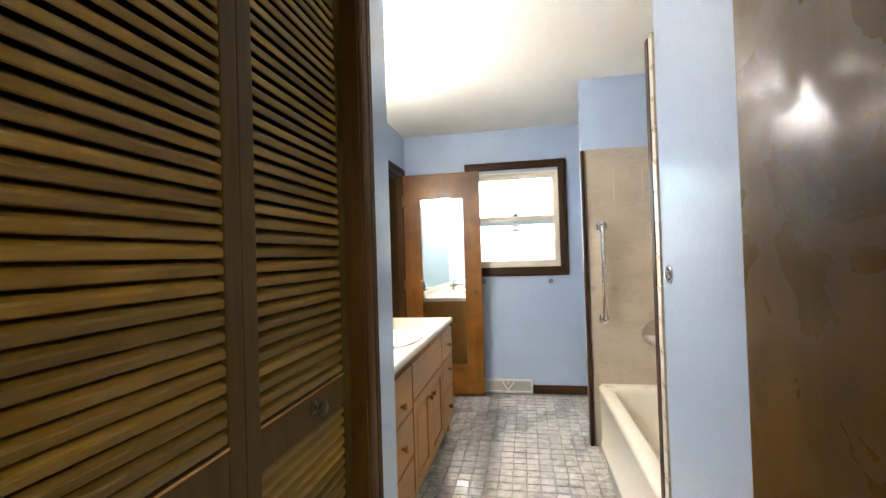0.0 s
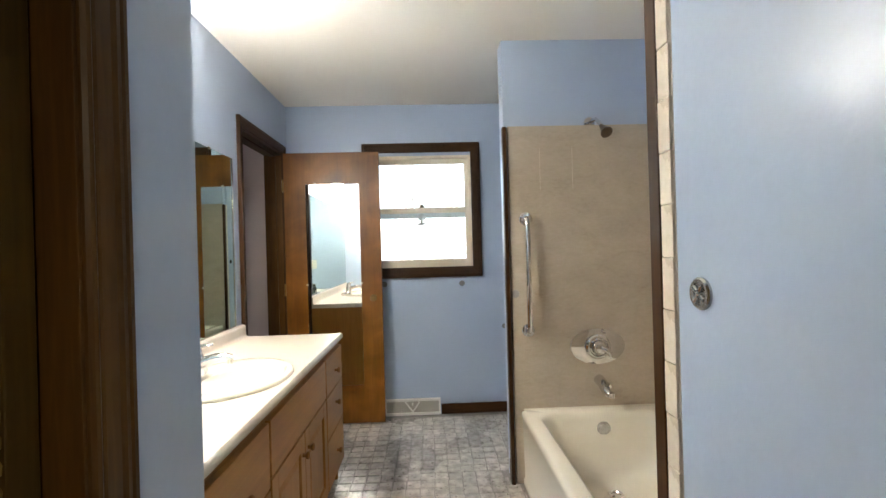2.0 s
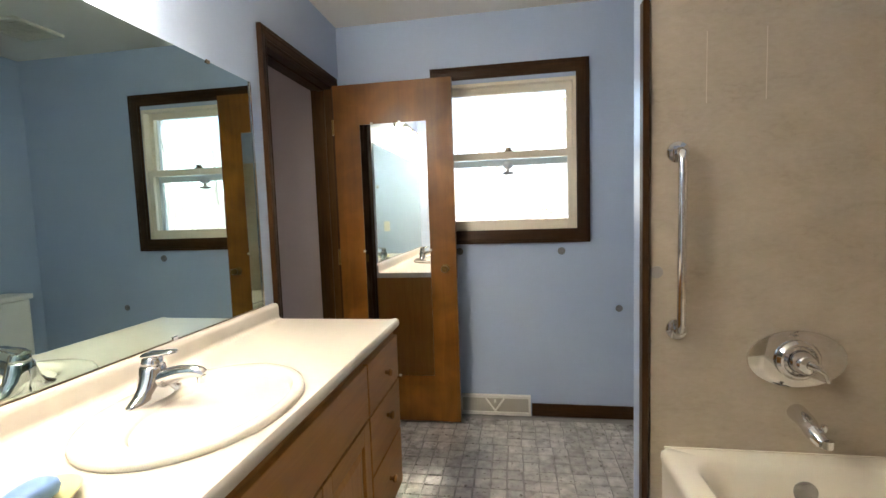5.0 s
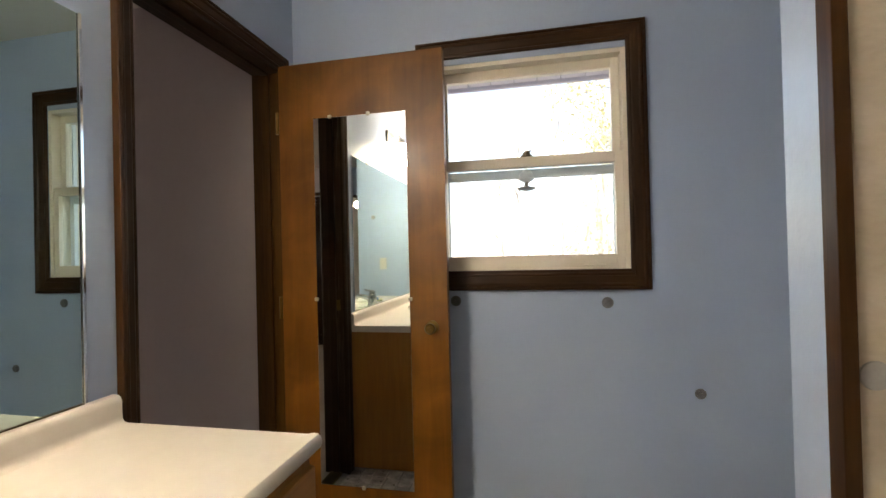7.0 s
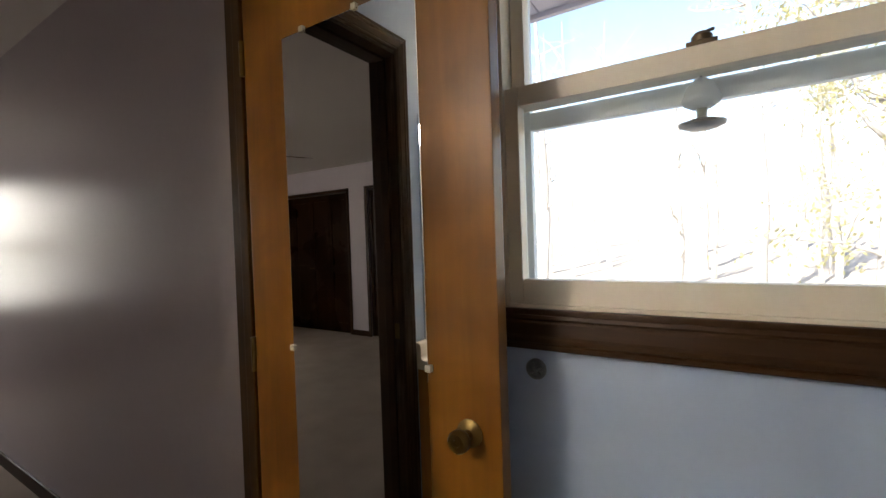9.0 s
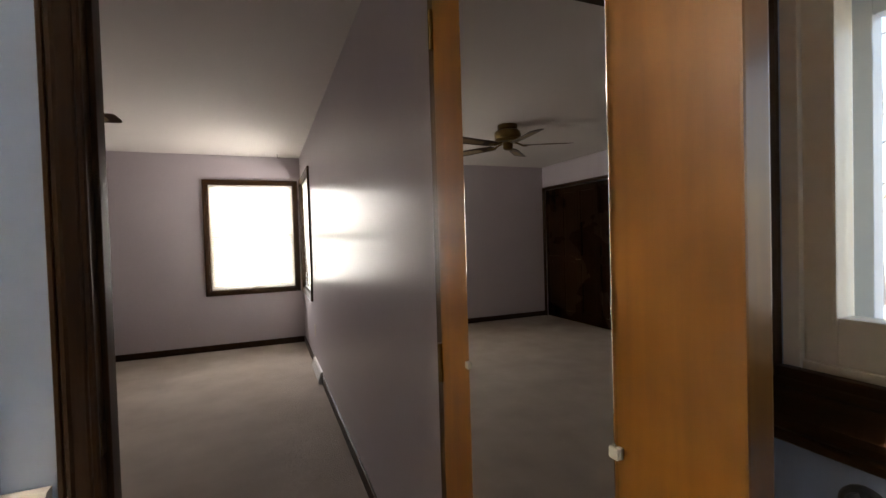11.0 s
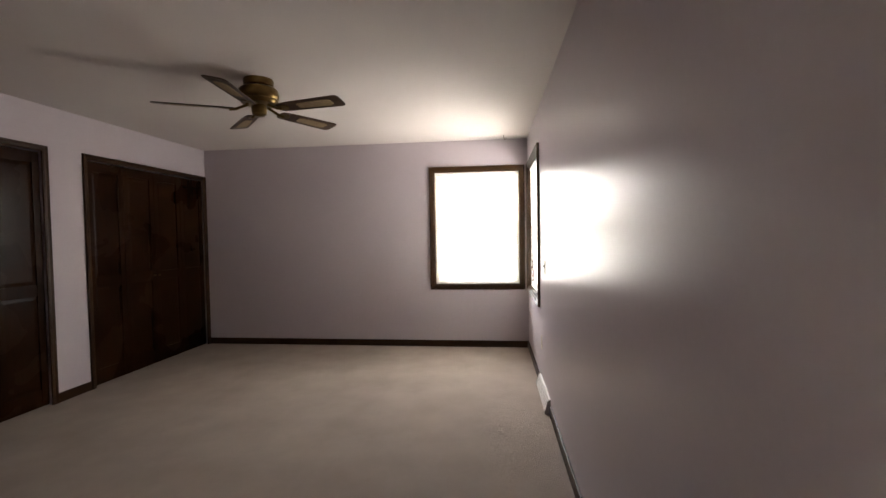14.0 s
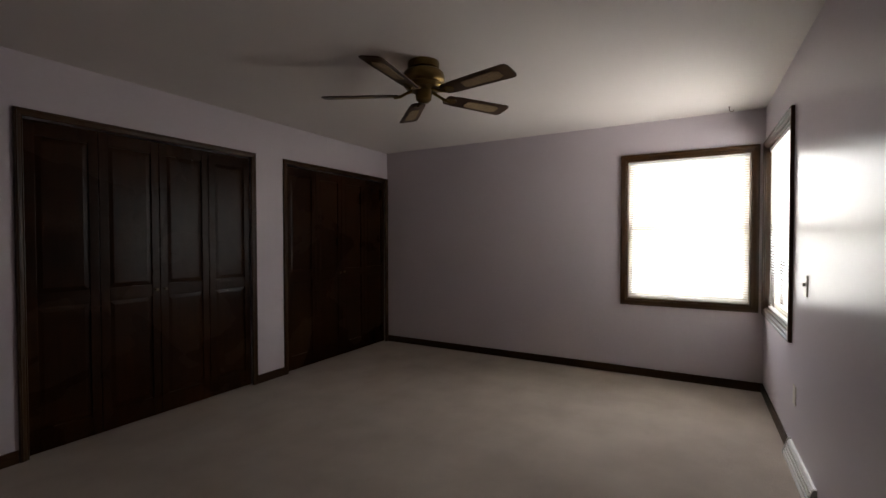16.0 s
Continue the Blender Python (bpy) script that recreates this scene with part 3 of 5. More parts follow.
DY0, DY1, DX0, DX1 = 4.362, 4.397, -1.012, -0.308
door_1 = setting("door_1", boxes((DX0, DX1, DY0, DY1, 0.018, 2.030), bevel=0.003), DOORWOOD, "orange-brown veneered flush door standing open with a tall mirror", "door")
part("door_mirror", boxes((-0.852, -0.458, DY0 - 0.006, DY0 - 0.0005, 0.303, 1.795), bevel=0.001), DOOR_MIRROR, door_1, "tall frameless silvered mirror")
CLIP = surface("clear_mirror_clip", (0.50, 0.47, 0.40), (0.58, 0.55, 0.48), 30, 0.15, 0.05, 100, 0.0)
for cx, cz, turn_ in ((-0.780, 1.795, 0), (-0.615, 1.795, 0), (-0.852, 1.055, 1), (-0.458, 1.055, 1), (-0.667, 0.303, 2)):
    if turn_ == 1:
        s = -1 if cx < -0.6 else 1
        b = [(min(cx - s * 0.005, cx + s * 0.009), max(cx - s * 0.005, cx + s * 0.009), DY0 - 0.011, DY0 - 0.0065, cz - 0.007, cz + 0.007),
             (min(cx + s * 0.0015, cx + s * 0.009), max(cx + s * 0.0015, cx + s * 0.009), DY0 - 0.0065, DY0 - 0.0003, cz - 0.007, cz + 0.007)]
    else:
        s = 1 if turn_ == 0 else -1
        b = [(cx - 0.007, cx + 0.007, DY0 - 0.011, DY0 - 0.0065, min(cz - s * 0.005, cz + s * 0.009), max(cz - s * 0.005, cz + s * 0.009)),
             (cx - 0.007, cx + 0.007, DY0 - 0.0065, DY0 - 0.0003, min(cz + s * 0.0015, cz + s * 0.009), max(cz + s * 0.0015, cz + s * 0.009))]
    part("mirror_clip", boxes(*b, bevel=0.0012, seg=1), CLIP, door_1, "clear plastic mirror clip")
knob(door_1, -0.372, DY0, 0.945, -1)
knob(door_1, -0.372, DY1, 0.945, 1)
for hz in (0.25, 1.02, 1.79):
    part("hinge", tube([(DX0 - 0.006, DY0 - 0.002, hz - 0.045), (DX0 - 0.006, DY0 - 0.002, hz + 0.045)], 0.007, 10), BRASS, door_1, "worn brass hinge", smooth=40)

# entrance door folded back on the wall of the hall
door_2 = setting("door_2", boxes((-0.0175, 0.0175, 0, 0.74, 0.018, 2.03), bevel=0.003), HALLDOOR, "brown varnished flush door folded back against the wall", "door")
door_2.matrix_basis = pose(0.434, 0.352, 0, 0, 0, math.degrees(math.atan2(0.040, 0.72)))
part("knob", turned([(0, 0), (0.031, 0), (0.031, -0.004), (0.022, -0.009), (0.010, -0.012), (0.010, -0.026), (0.022, -0.034), (0.026, -0.044), (0.022, -0.055), (0, -0.057)], 24, "x", (-0.0175, 0.68, 0.945)), BRASS, door_2, "aged brass door knob", smooth=40)
frame_2 = thing("trim_entrance", (0.455, 0.24, 0), "dark-stained frame of the bathroom entrance", "door casing")
frame_2["kind"] = "structure"
part("jamb", boxes((-0.345, -0.327, 0.235, 0.372, 0, 2.032), bevel=0.002), TRIM, frame_2)
part("jamb", boxes((0.455, 0.473, 0.235, 0.345, 0, 2.032), bevel=0.002), TRIM, frame_2)
part("head_jamb", boxes((-0.345, 0.47, 0.235, 0.366, 2.032, 2.05), bevel=0.002), TRIM_X, frame_2)

# Unseen light added in the hall to brighten the louvred doors.
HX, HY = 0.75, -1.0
hall_fill = thing("hall_fill_light", (HX, HY, H), "unseen glass globe light added in the hall to brighten the louvres", "ceiling light")
part("base", turned([(0, H - 0.0005), (0.075, H - 0.0005), (0.077, H - 0.014), (0.055, H - 0.030), (0, H - 0.030)], 28, "z", (HX, HY, 0)), BRASS, hall_fill, smooth=40)
part("stem", tube([(HX, HY, H - 0.02), (HX, HY, H - 0.29)], 0.008, 10), BRASS, hall_fill, smooth=40)
part("diffuser", turned([(0.03, H - 0.28), (0.10, H - 0.295), (0.125, H - 0.340), (0.115, H - 0.390), (0.065, H - 0.420), (0, H - 0.427)], 32, "z", (HX, HY, 0)), HALL_FILL_GLOW, hall_fill, "glowing globe of the added hall light", smooth=60)

# ---- louvred linen closet ----
lc = thing("trim_linen_closet", (-0.373, 1.69, 0), "dark-stained casing around the linen closet", "door casing")
lc["kind"] = "structure"
part("casing_side", casing_run((-0.373, 1.678, 0), (-0.373, 1.678, 2.125), (0, -1, 0), (1, 0, 0), 0.066, 0.02, 0, 1), LIT_TRIM, lc)
part("casing_side", casing_run((-0.373, 0.605, 0), (-0.373, 0.605, 2.125), (0, 1, 0), (1, 0, 0), 0.062, 0.02, 0, 1), LIT_TRIM, lc)
part("casing_head", casing_run((-0.373, 0.605, 2.125), (-0.373, 1.678, 2.125), (0, 0, -1), (1, 0, 0), 0.062, 0.02, 1, 1), TRIM_Y, lc)
part("jamb", boxes((-0.47, -0.371, 1.606, 1.624, 0, 2.06), bevel=0.002), LIT_TRIM, lc)
part("jamb", boxes((-0.47, -0.371, 0.642, 0.660, 0, 2.06), bevel=0.002), TRIM, lc)
part("head_jamb", boxes((-0.47, -0.371, 0.660, 1.606, 2.045, 2.06), bevel=0.002), TRIM_Y, lc)


def slat_mesh(length):
    bm = bmesh.new()
    pts = [(0.0095, -0.0085), (0.0120, -0.0065), (0.0125, 0.0040), (0.0105, 0.0080), (-0.0125, 0.0220), (-0.0125, 0.0150)]
    loft([[(x, y, z) for x, z in pts] for y in (0, length)], bm=bm)
    bmesh.ops.recalc_face_normals(bm, faces=bm.faces[:])
    me = bpy.data.meshes.new("slat")
    bm.to_mesh(me)
    bm.free()
    me.materials.append(LOUVRE)
    return me


def louvre_door(y0, y1, with_knob):
    d = thing("louvre_door", (-0.44, y0, 0.02), "brown stained louvred bifold closet door, closed", "bifold door", "bifold closet doors")
    st, xa, xb = 0.044, -0.447, -0.417
    part("stile", boxes((xa, xb, y0, y0 + st, 0.02, 2.035), bevel=0.003), LOUVRE_FRAME, d)
    part("stile", boxes((xa, xb, y1 - st, y1, 0.02, 2.035), bevel=0.003), LOUVRE_FRAME, d)
    for a, b in ((0.02, 0.16), (0.882, 0.968), (1.965, 2.035)):
        part("rail", boxes((xa + 0.001, xb - 0.001, y0 + st, y1 - st, a, b), bevel=0.003), LOUVRE_FRAME, d)
    part("bead", boxes((xb - 0.0015, xb + 0.0025, y0 + st, y1 - st, 0.9645, 0.9695), bevel=0.0012, seg=1), OAK_Y, d, "pale worn bead along the middle rail")
    me = slat_mesh(y1 - y0 - 2 * st + 0.006)
    for a, b in ((0.16, 0.882), (0.968, 1.965)):
        n = round((b - a) / 0.0281)
        for i in range(n):
            ob = new("slat", me)
            ob.parent = d
            ob.matrix_parent_inverse = d.matrix_basis.inverted()
            ob.matrix_basis = pose(-0.432, y0 + st - 0.003, a + (i + 0.5) * (b - a) / n, 0, random.uniform(-2.5, 2.5), 0)
    if with_knob:
        part("knob", turned([(0, 0), (0.015, 0), (0.015, 0.003), (0.007, 0.007), (0.007, 0.014), (0.017, 0.022), (0.018, 0.027), (0.012, 0.033), (0, 0.034)], 20, "x", (xb, 1.382, 0.934)), BRONZE, d, "small dark metal knob", smooth=40)


louvre_door(1.131, 1.602, True)
louvre_door(0.664, 1.129, False)


# ---- vanity ----
VX, VY0, VY1 = -0.487, 1.884, 3.610
vanity = thing("vanity_cabinet", (-0.77, 2.75, 0), "honey maple vanity cabinet with drawers at both ends and two doors", "vanity")
part("carcass", boxes((LW + 0.003, VX - 0.02, VY0, VY1, 0.10, 0.786), bevel=0.002), OAK, vanity)
part("toe_kick", boxes((LW + 0.05, VX - 0.075, VY0 + 0.003, VY1 - 0.018, 0.0, 0.0995)), LOUVRE_FRAME, vanity, "dark recessed toe kick")
part("end_panel", boxes((LW + 0.003, VX - 0.02, VY1 - 0.0175, VY1 - 0.0005, 0.0, 0.0995), bevel=0.001), OAK, vanity)
for nm, b in (("face_stile", (VX - 0.02, VX, VY0, VY0 + 0.035, 0.10, 0.786)), ("face_stile", (VX - 0.02, VX, VY1 - 0.03, VY1, 0.10, 0.786)), ("face_stile", (VX - 0.02, VX, 2.455, 2.485, 0.10, 0.786)),
              ("face_stile", (VX - 0.02, VX, 3.208, 3.236, 0.10, 0.786))):
    part(nm, boxes(b, bevel=0.0015), OAK, vanity)
for a, b in ((VY0 + 0.035, 2.455), (2.485, 3.208), (3.236, VY1 - 0.03)):
    part("face_rail", boxes((VX - 0.02, VX - 0.0005, a, b, 0.745, 0.786), bevel=0.0015), OAK_Y, vanity)
    part("face_rail", boxes((VX - 0.02, VX - 0.0005, a, b, 0.10, 0.135), bevel=0.0015), OAK_Y, vanity)


KNOBWOOD = wood("maple_knob", (0.20, 0.085, 0.017), (0.28, 0.125, 0.027), (0.36, 0.17, 0.043), "x", 8, 0.4, 0.1)


def vknob(parent, y, z):
    part("knob", turned([(0, 0), (0.008, 0), (0.007, 0.010), (0.014, 0.017), (0.016, 0.022), (0.011, 0.028), (0, 0.029)], 18, "x", (VX + 0.0185, y, z)), KNOBWOOD, parent, "turned wooden knob", smooth=50)


def front(name, y0, y1, z0, z1, knob_at=None, mat_=OAK_Y):
    f = part(name, boxes((VX + 0.0005, VX + 0.0185, y0, y1, z0, z1), bevel=0.004), mat_, vanity)
    if knob_at:
        vknob(f, *knob_at)
    return f


def panel_door(y0, y1, z0, z1, knob_at):
    """A frame-and-panel door."""
    d = part("cabinet_door", boxes((VX + 0.0005, VX + 0.008, y0, y1, z0, z1)), OAK, vanity)
    for b, m_ in (((y0, y0 + 0.055, z0, z1), OAK), ((y1 - 0.055, y1, z0, z1), OAK), ((y0 + 0.055, y1 - 0.055, z0, z0 + 0.06), OAK_Y), ((y0 + 0.055, y1 - 0.055, z1 - 0.06, z1), OAK_Y)):
        part("door_frame", boxes((VX + 0.004, VX + 0.0185, *b), bevel=0.003), m_, d)
    a, b, c, e = y0 + 0.060, y1 - 0.060, z0 + 0.065, z1 - 0.065
    lo = [(VX + 0.0075, a, c), (VX + 0.0075, b, c), (VX + 0.0075, b, e), (VX + 0.0075, a, e)]
    k = 0.028
    hi = [(VX + 0.0155, a + k, c + k), (VX + 0.0155, b - k, c + k), (VX + 0.0155, b - k, e - k), (VX + 0.0155, a + k, e - k)]
    part("raised_panel", loft([lo, hi]), OAK, d)
    vknob(d, *knob_at)


ny0, ny1 = VY0 + 0.02, 2.463
front("drawer_front", ny0, ny1, 0.560, 0.765, (2.265, 0.632))
front("drawer_front", ny0, ny1, 0.345, 0.552, (2.265, 0.45))
front("drawer_front", ny0, ny1, 0.125, 0.337, (2.265, 0.23))
front("false_front", 2.477, 3.216, 0.585, 0.765)
panel_door(2.477, 2.844, 0.125, 0.577, (2.810, 0.50))
panel_door(2.849, 3.216, 0.125, 0.577, (2.884, 0.50))
front("drawer_front", 3.228, VY1 - 0.008, 0.585, 0.765, (3.42, 0.668))
front("drawer_front", 3.228, VY1 - 0.008, 0.37, 0.577, (3.42, 0.50))
front("drawer_front", 3.228, VY1 - 0.008, 0.125, 0.362, (3.42, 0.245))

# worktop with rolled edges and an upstand
worktop = thing("worktop", (-0.76, 2.75, 0.787), "cream laminate worktop with rolled edge and backsplash", "countertop")
prof = [(LW + 0.002, 0.787), (-0.487, 0.787), (-0.473, 0.789), (-0.465, 0.797), (-0.462, 0.808), (-0.464, 0.819), (-0.471, 0.8265), (-0.482, 0.8275), (-0.499, 0.824), (LW + 0.002, 0.823)]
part("counter_top", loft([[(x, y, z) for x, z in prof] for y in (VY0 - 0.002, 3.624)]), COUNTER, worktop, smooth=35)
prof = [(LW + 0.002, 0.8232), (-0.992, 0.8232), (-1.002, 0.826), (-1.008, 0.833), (-1.009, 0.842), (-1.009, 0.876), (-1.012, 0.886), (-1.019, 0.892), (LW + 0.002, 0.893)]
part("backsplash", loft([[(x, y, z) for x, z in prof] for y in (VY0 - 0.002, 3.6235)]), COUNTER, worktop, smooth=35)

# oval basin
SX, SYC, FYC = -0.708, 2.748, 2.755
basin = thing("washbasin", (SX, SYC, 0.823), "cream porcelain oval drop-in washbasin", "sink")


def oval(ax, ay, cx, z, n=56):
    return [(cx + ax * math.cos(2 * math.pi * i / n), SYC + ay * math.sin(2 * math.pi * i / n), z) for i in range(n)]


loops = [oval(0.216, 0.267, SX, 0.8235), oval(0.219, 0.270, SX, 0.829), oval(0.216, 0.267, SX, 0.838), oval(0.207, 0.258, SX, 0.842), oval(0.19, 0.244, SX + 0.004, 0.8425),
         oval(0.168, 0.226, SX + 0.022, 0.8415), oval(0.158, 0.216, SX + 0.032, 0.839), oval(0.150, 0.208, SX + 0.038, 0.834), oval(0.145, 0.202, SX + 0.040, 0.826), oval(0.139, 0.197, SX + 0.039, 0.814), oval(0.131, 0.190, SX + 0.034, 0.796), oval(0.115, 0.170, SX + 0.034, 0.765),
         oval(0.085, 0.125, SX + 0.034, 0.735), oval(0.045, 0.065, SX + 0.034, 0.720), oval(0.022, 0.022, SX + 0.034, 0.716)]
part("bowl", loft(loops, cap_start=False), CERAMIC, basin, smooth=70)
part("drain", turned([(0, 0.7165), (0.021, 0.7165), (0.022, 0.7195), (0.012, 0.7205), (0, 0.7205)], 20, "z", (SX + 0.034, SYC, 0)), CHROME, basin, "chrome drain", smooth=40)
# Solid dark disc: the shade of an overflow hole put into its colour.
part("overflow", turned([(0, 0), (0.008, 0), (0.008, 0.002), (0, 0.002)], 14, "x", (SX - 0.094, SYC, 0.800)), BRONZE, basin, "dark disc standing for the shaded overflow hole")

fx = -0.842
faucet = thing("basin_faucet", (fx, FYC, 0.842), "chrome single-lever basin faucet", "faucet")
bl = []
for (ax, ay, z, cx) in ((0.026, 0.080, 0.8405, fx), (0.027, 0.081, 0.846, fx), (0.026, 0.072, 0.852, fx), (0.029, 0.055, 0.862, fx), (0.030, 0.041, 0.878, fx), (0.029, 0.033, 0.900, fx), (0.027, 0.029, 0.918, fx), (0.024, 0.025, 0.922, fx)):
    bl.append([(cx + ax * math.cos(2 * math.pi * i / 28), FYC + ay * math.sin(2 * math.pi * i / 28), z) for i in range(28)])
part("body", loft(bl), CHROME, faucet, smooth=60)
sp = [(fx + 0.005, FYC, 0.880), (fx + 0.035, FYC, 0.893), (fx + 0.075, FYC, 0.905), (fx + 0.110, FYC, 0.909), (fx + 0.130, FYC, 0.906), (fx + 0.138, FYC, 0.901)]
part("spout", tube(sp, [0.023, 0.021, 0.018, 0.015, 0.013, 0.011], 16), CHROME, faucet, smooth=60)
part("aerator", turned([(0.0, 0.882), (0.010, 0.882), (0.0105, 0.900), (0, 0.901)], 16, "z", (fx + 0.129, FYC, 0)), CHROME, faucet, smooth=40)
part("cap", turned([(0.023, 0.922), (0.024, 0.930), (0.021, 0.940), (0.012, 0.946), (0, 0.947)], 24, "z", (fx, FYC, 0)), CHROME, faucet, smooth=50)
lv = []
for dx, w, h, z in ((-0.020, 0.015, 0.007, 0.943), (0.0, 0.019, 0.009, 0.947), (0.03, 0.015, 0.007, 0.951), (0.045, 0.014, 0.006, 0.954), (0.06, 0.014, 0.005, 0.955), (0.066, 0.009, 0.003, 0.955)):
    lv.append([(fx + dx, FYC + w * math.cos(2 * math.pi * i / 14), z + h * math.sin(2 * math.pi * i / 14)) for i in range(14)])
part("lever", loft(lv), CHROME, faucet, smooth=60)
part("lift_rod", tube([(fx - 0.030, FYC, 0.842), (fx - 0.032, FYC, 0.900)], 0.003, 8), CHROME, faucet, smooth=40)

# soap on its dish
YELLOW = surface("yellow_plastic", (0.74, 0.68, 0.34), (0.80, 0.74, 0.42), 8, 0.35, 0.06, 120, 0.05)
BLUESOAP = surface("blue_soap", (0.12, 0.23, 0.52), (0.18, 0.31, 0.62), 12, 0.45, 0.08, 90, 0.15, 0.0008)
dish = thing("soap_dish", (-0.722, 2.365, 0.823), "pale yellow oval soap dish on the worktop", "soap dish")


def dl(a, b, z):
    return [(-0.722 + a * math.cos(2 * math.pi * i / 32), 2.365 + b * math.sin(2 * math.pi * i / 32), z) for i in range(32)]


part("bowl", loft([dl(0.045, 0.062, 0.8235), dl(0.052, 0.075, 0.828), dl(0.060, 0.086, 0.841), dl(0.057, 0.083, 0.842), dl(0.049, 0.072, 0.833), dl(0.03, 0.05, 0.829)]), YELLOW, dish, smooth=50)
soap_loops = []
for z, k in ((0.8315, 0.72), (0.836, 0.92), (0.846, 1.0), (0.856, 0.92), (0.861, 0.66), (0.862, 0.2)):
    lp = []
    for i in range(32):
        c, s = math.cos(2 * math.pi * i / 32), math.sin(2 * math.pi * i / 32)
        lp.append((-0.727 + 0.027 * k * math.copysign(abs(c) ** 0.7, c), 2.386 + 0.036 * k * math.copysign(abs(s) ** 0.7, s), z))
    soap_loops.append(lp)
tagged(mesh_ob("soap_bar", loft(soap_loops), BLUESOAP, 60), "blue bar of soap lying in a yellow dish", "soap")

# wall mirror over the worktop
wm = thing("wall_mirror", (LW, 2.74, 0.895), "wide frameless mirror on the wall above the worktop", "mirror")
part("glass", boxes((LW + 0.001, LW + 0.006, 1.884, 3.546, 0.897, 1.828), bevel=0.0008, seg=1), MIRROR, wm)
part("bottom_channel", boxes((LW + 0.001, LW + 0.0095, 1.884, 3.546, 0.8935, 0.8965)), BRONZE, wm, "thin dark metal channel")
part("edge_strip", boxes((LW + 0.001, LW + 0.0105, 3.5465, 3.5545, 0.895, 1.829), bevel=0.001, seg=1), CHROME, wm, "bright metal edge strip")
for cy, cz in ((2.2, 1.828), (3.30, 1.828), (2.2, 0.897), (3.05, 0.897)):
    s = 1 if cz > 1 else -1
    part("mirror_clip", boxes((LW + 0.0065, LW + 0.010, cy - 0.010, cy + 0.010, min(cz - s * 0.008, cz + s * 0.004), max(cz - s * 0.008, cz + s * 0.004)), bevel=0.001, seg=1), BRONZE if s > 0 else CHROME, wm, "metal mirror clip")

# vanity lamp with three bell shades
lamp = thing("vanity_lamp", (LW, 2.58, 2.09), "wall lamp with three lit bell glass shades above the mirror", "wall lamp")
part("back_plate", boxes((LW + 0.0005, LW + 0.022, 2.26, 2.90, 2.065, 2.155), bevel=0.008), GREYMETAL, lamp)
LO = LW + 0.100
for sy in (2.34, 2.58, 2.82):
    part("arm", tube([(LW + 0.02, sy, 2.110), (LW + 0.05, sy, 2.122), (LO - 0.016, sy, 2.120), (LO, sy, 2.094)], 0.008, 10), GREYMETAL, lamp, smooth=50)
    part("holder", turned([(0, 2.102), (0.022, 2.100), (0.026, 2.087), (0.026, 2.058), (0, 2.058)], 18, "z", (LO, sy, 0)), GREYMETAL, lamp, smooth=40)
    part("shade", turned([(0.022, 2.066), (0.033, 2.056), (0.039, 2.030), (0.043, 2.002), (0.049, 1.976), (0.064, 1.953), (0.061, 1.952), (0.046, 1.975), (0.040, 2.002), (0.036, 2.030), (0.030, 2.053), (0.020, 2.062)], 28, "z", (LO, sy, 0)), LAMPGLASS, lamp, "lit frosted glass bell shade", smooth=60)
    part("bulb", turned([(0, 1.963), (0.014, 1.967), (0.024, 1.979), (0.026, 1.992), (0.020, 2.010), (0.012, 2.027), (0.012, 2.057), (0, 2.057)], 20, "z", (LO, sy, 0)), BULBGLASS, lamp, "lit bulb", smooth=60)

# ---- tub and surround ----
tub = thing("bathtub", (0.93, 2.66, 0), "cream enamelled built-in bathtub", "bathtub")
TX0, TX1, TY0, TY1, TR = 0.524, 1.306, 1.922, 3.461, 0.402


def rounded(x0, x1, y0, y1, r, z, n=8):
    pts = []
    for cx, cy, a0 in ((x1 - r, y1 - r, 0), (x0 + r, y1 - r, 90), (x0 + r, y0 + r, 180), (x1 - r, y0 + r, 270)):
        for i in range(n + 1):
            a = radians(a0 + 90 * i / n)
            pts.append((cx + r * math.cos(a), cy + r * math.sin(a), z))
    return pts


body = [rounded(TX0 + 0.004, TX1, TY0, TY1, 0.012, 0.0), rounded(TX0 + 0.004, TX1, TY0, TY1, 0.012, 0.03), rounded(TX0 + 0.012, TX1, TY0, TY1, 0.012, 0.04), rounded(TX0 + 0.006, TX1, TY0, TY1, 0.012, 0.35),
        rounded(TX0, TX1, TY0, TY1, 0.014, 0.372), rounded(TX0 + 0.002, TX1, TY0, TY1, 0.016, 0.392), rounded(TX0 + 0.014, TX1, TY0 + 0.004, TY1 - 0.004, 0.02, TR),
        rounded(TX0 + 0.070, TX1 - 0.045, TY0 + 0.075, TY1 - 0.060, 0.09, TR), rounded(TX0 + 0.083, TX1 - 0.056, TY0 + 0.090, TY1 - 0.070, 0.10, TR - 0.008), rounded(TX0 + 0.092, TX1 - 0.064, TY0 + 0.115, TY1 - 0.080, 0.11, TR - 0.035),
        rounded(TX0 + 0.115, TX1 - 0.085, TY0 + 0.20, TY1 - 0.105, 0.13, 0.22), rounded(TX0 + 0.135, TX1 - 0.105, TY0 + 0.27, TY1 - 0.125, 0.14, 0.115), rounded(TX0 + 0.17, TX1 - 0.14, TY0 + 0.33, TY1 - 0.16, 0.13, 0.082), rounded(TX0 + 0.25, TX1 - 0.22, TY0 + 0.45, TY1 - 0.24, 0.08, 0.078)]
part("shell", loft(body), TUBWHITE, tub, smooth=55)
part("drain", turned([(0, 0.083), (0.034, 0.084), (0.036, 0.087), (0.022, 0.089), (0.018, 0.084), (0, 0.084)], 24, "z", (0.915, 3.17, 0)), CHROME, tub, "chrome drain ring", smooth=40)
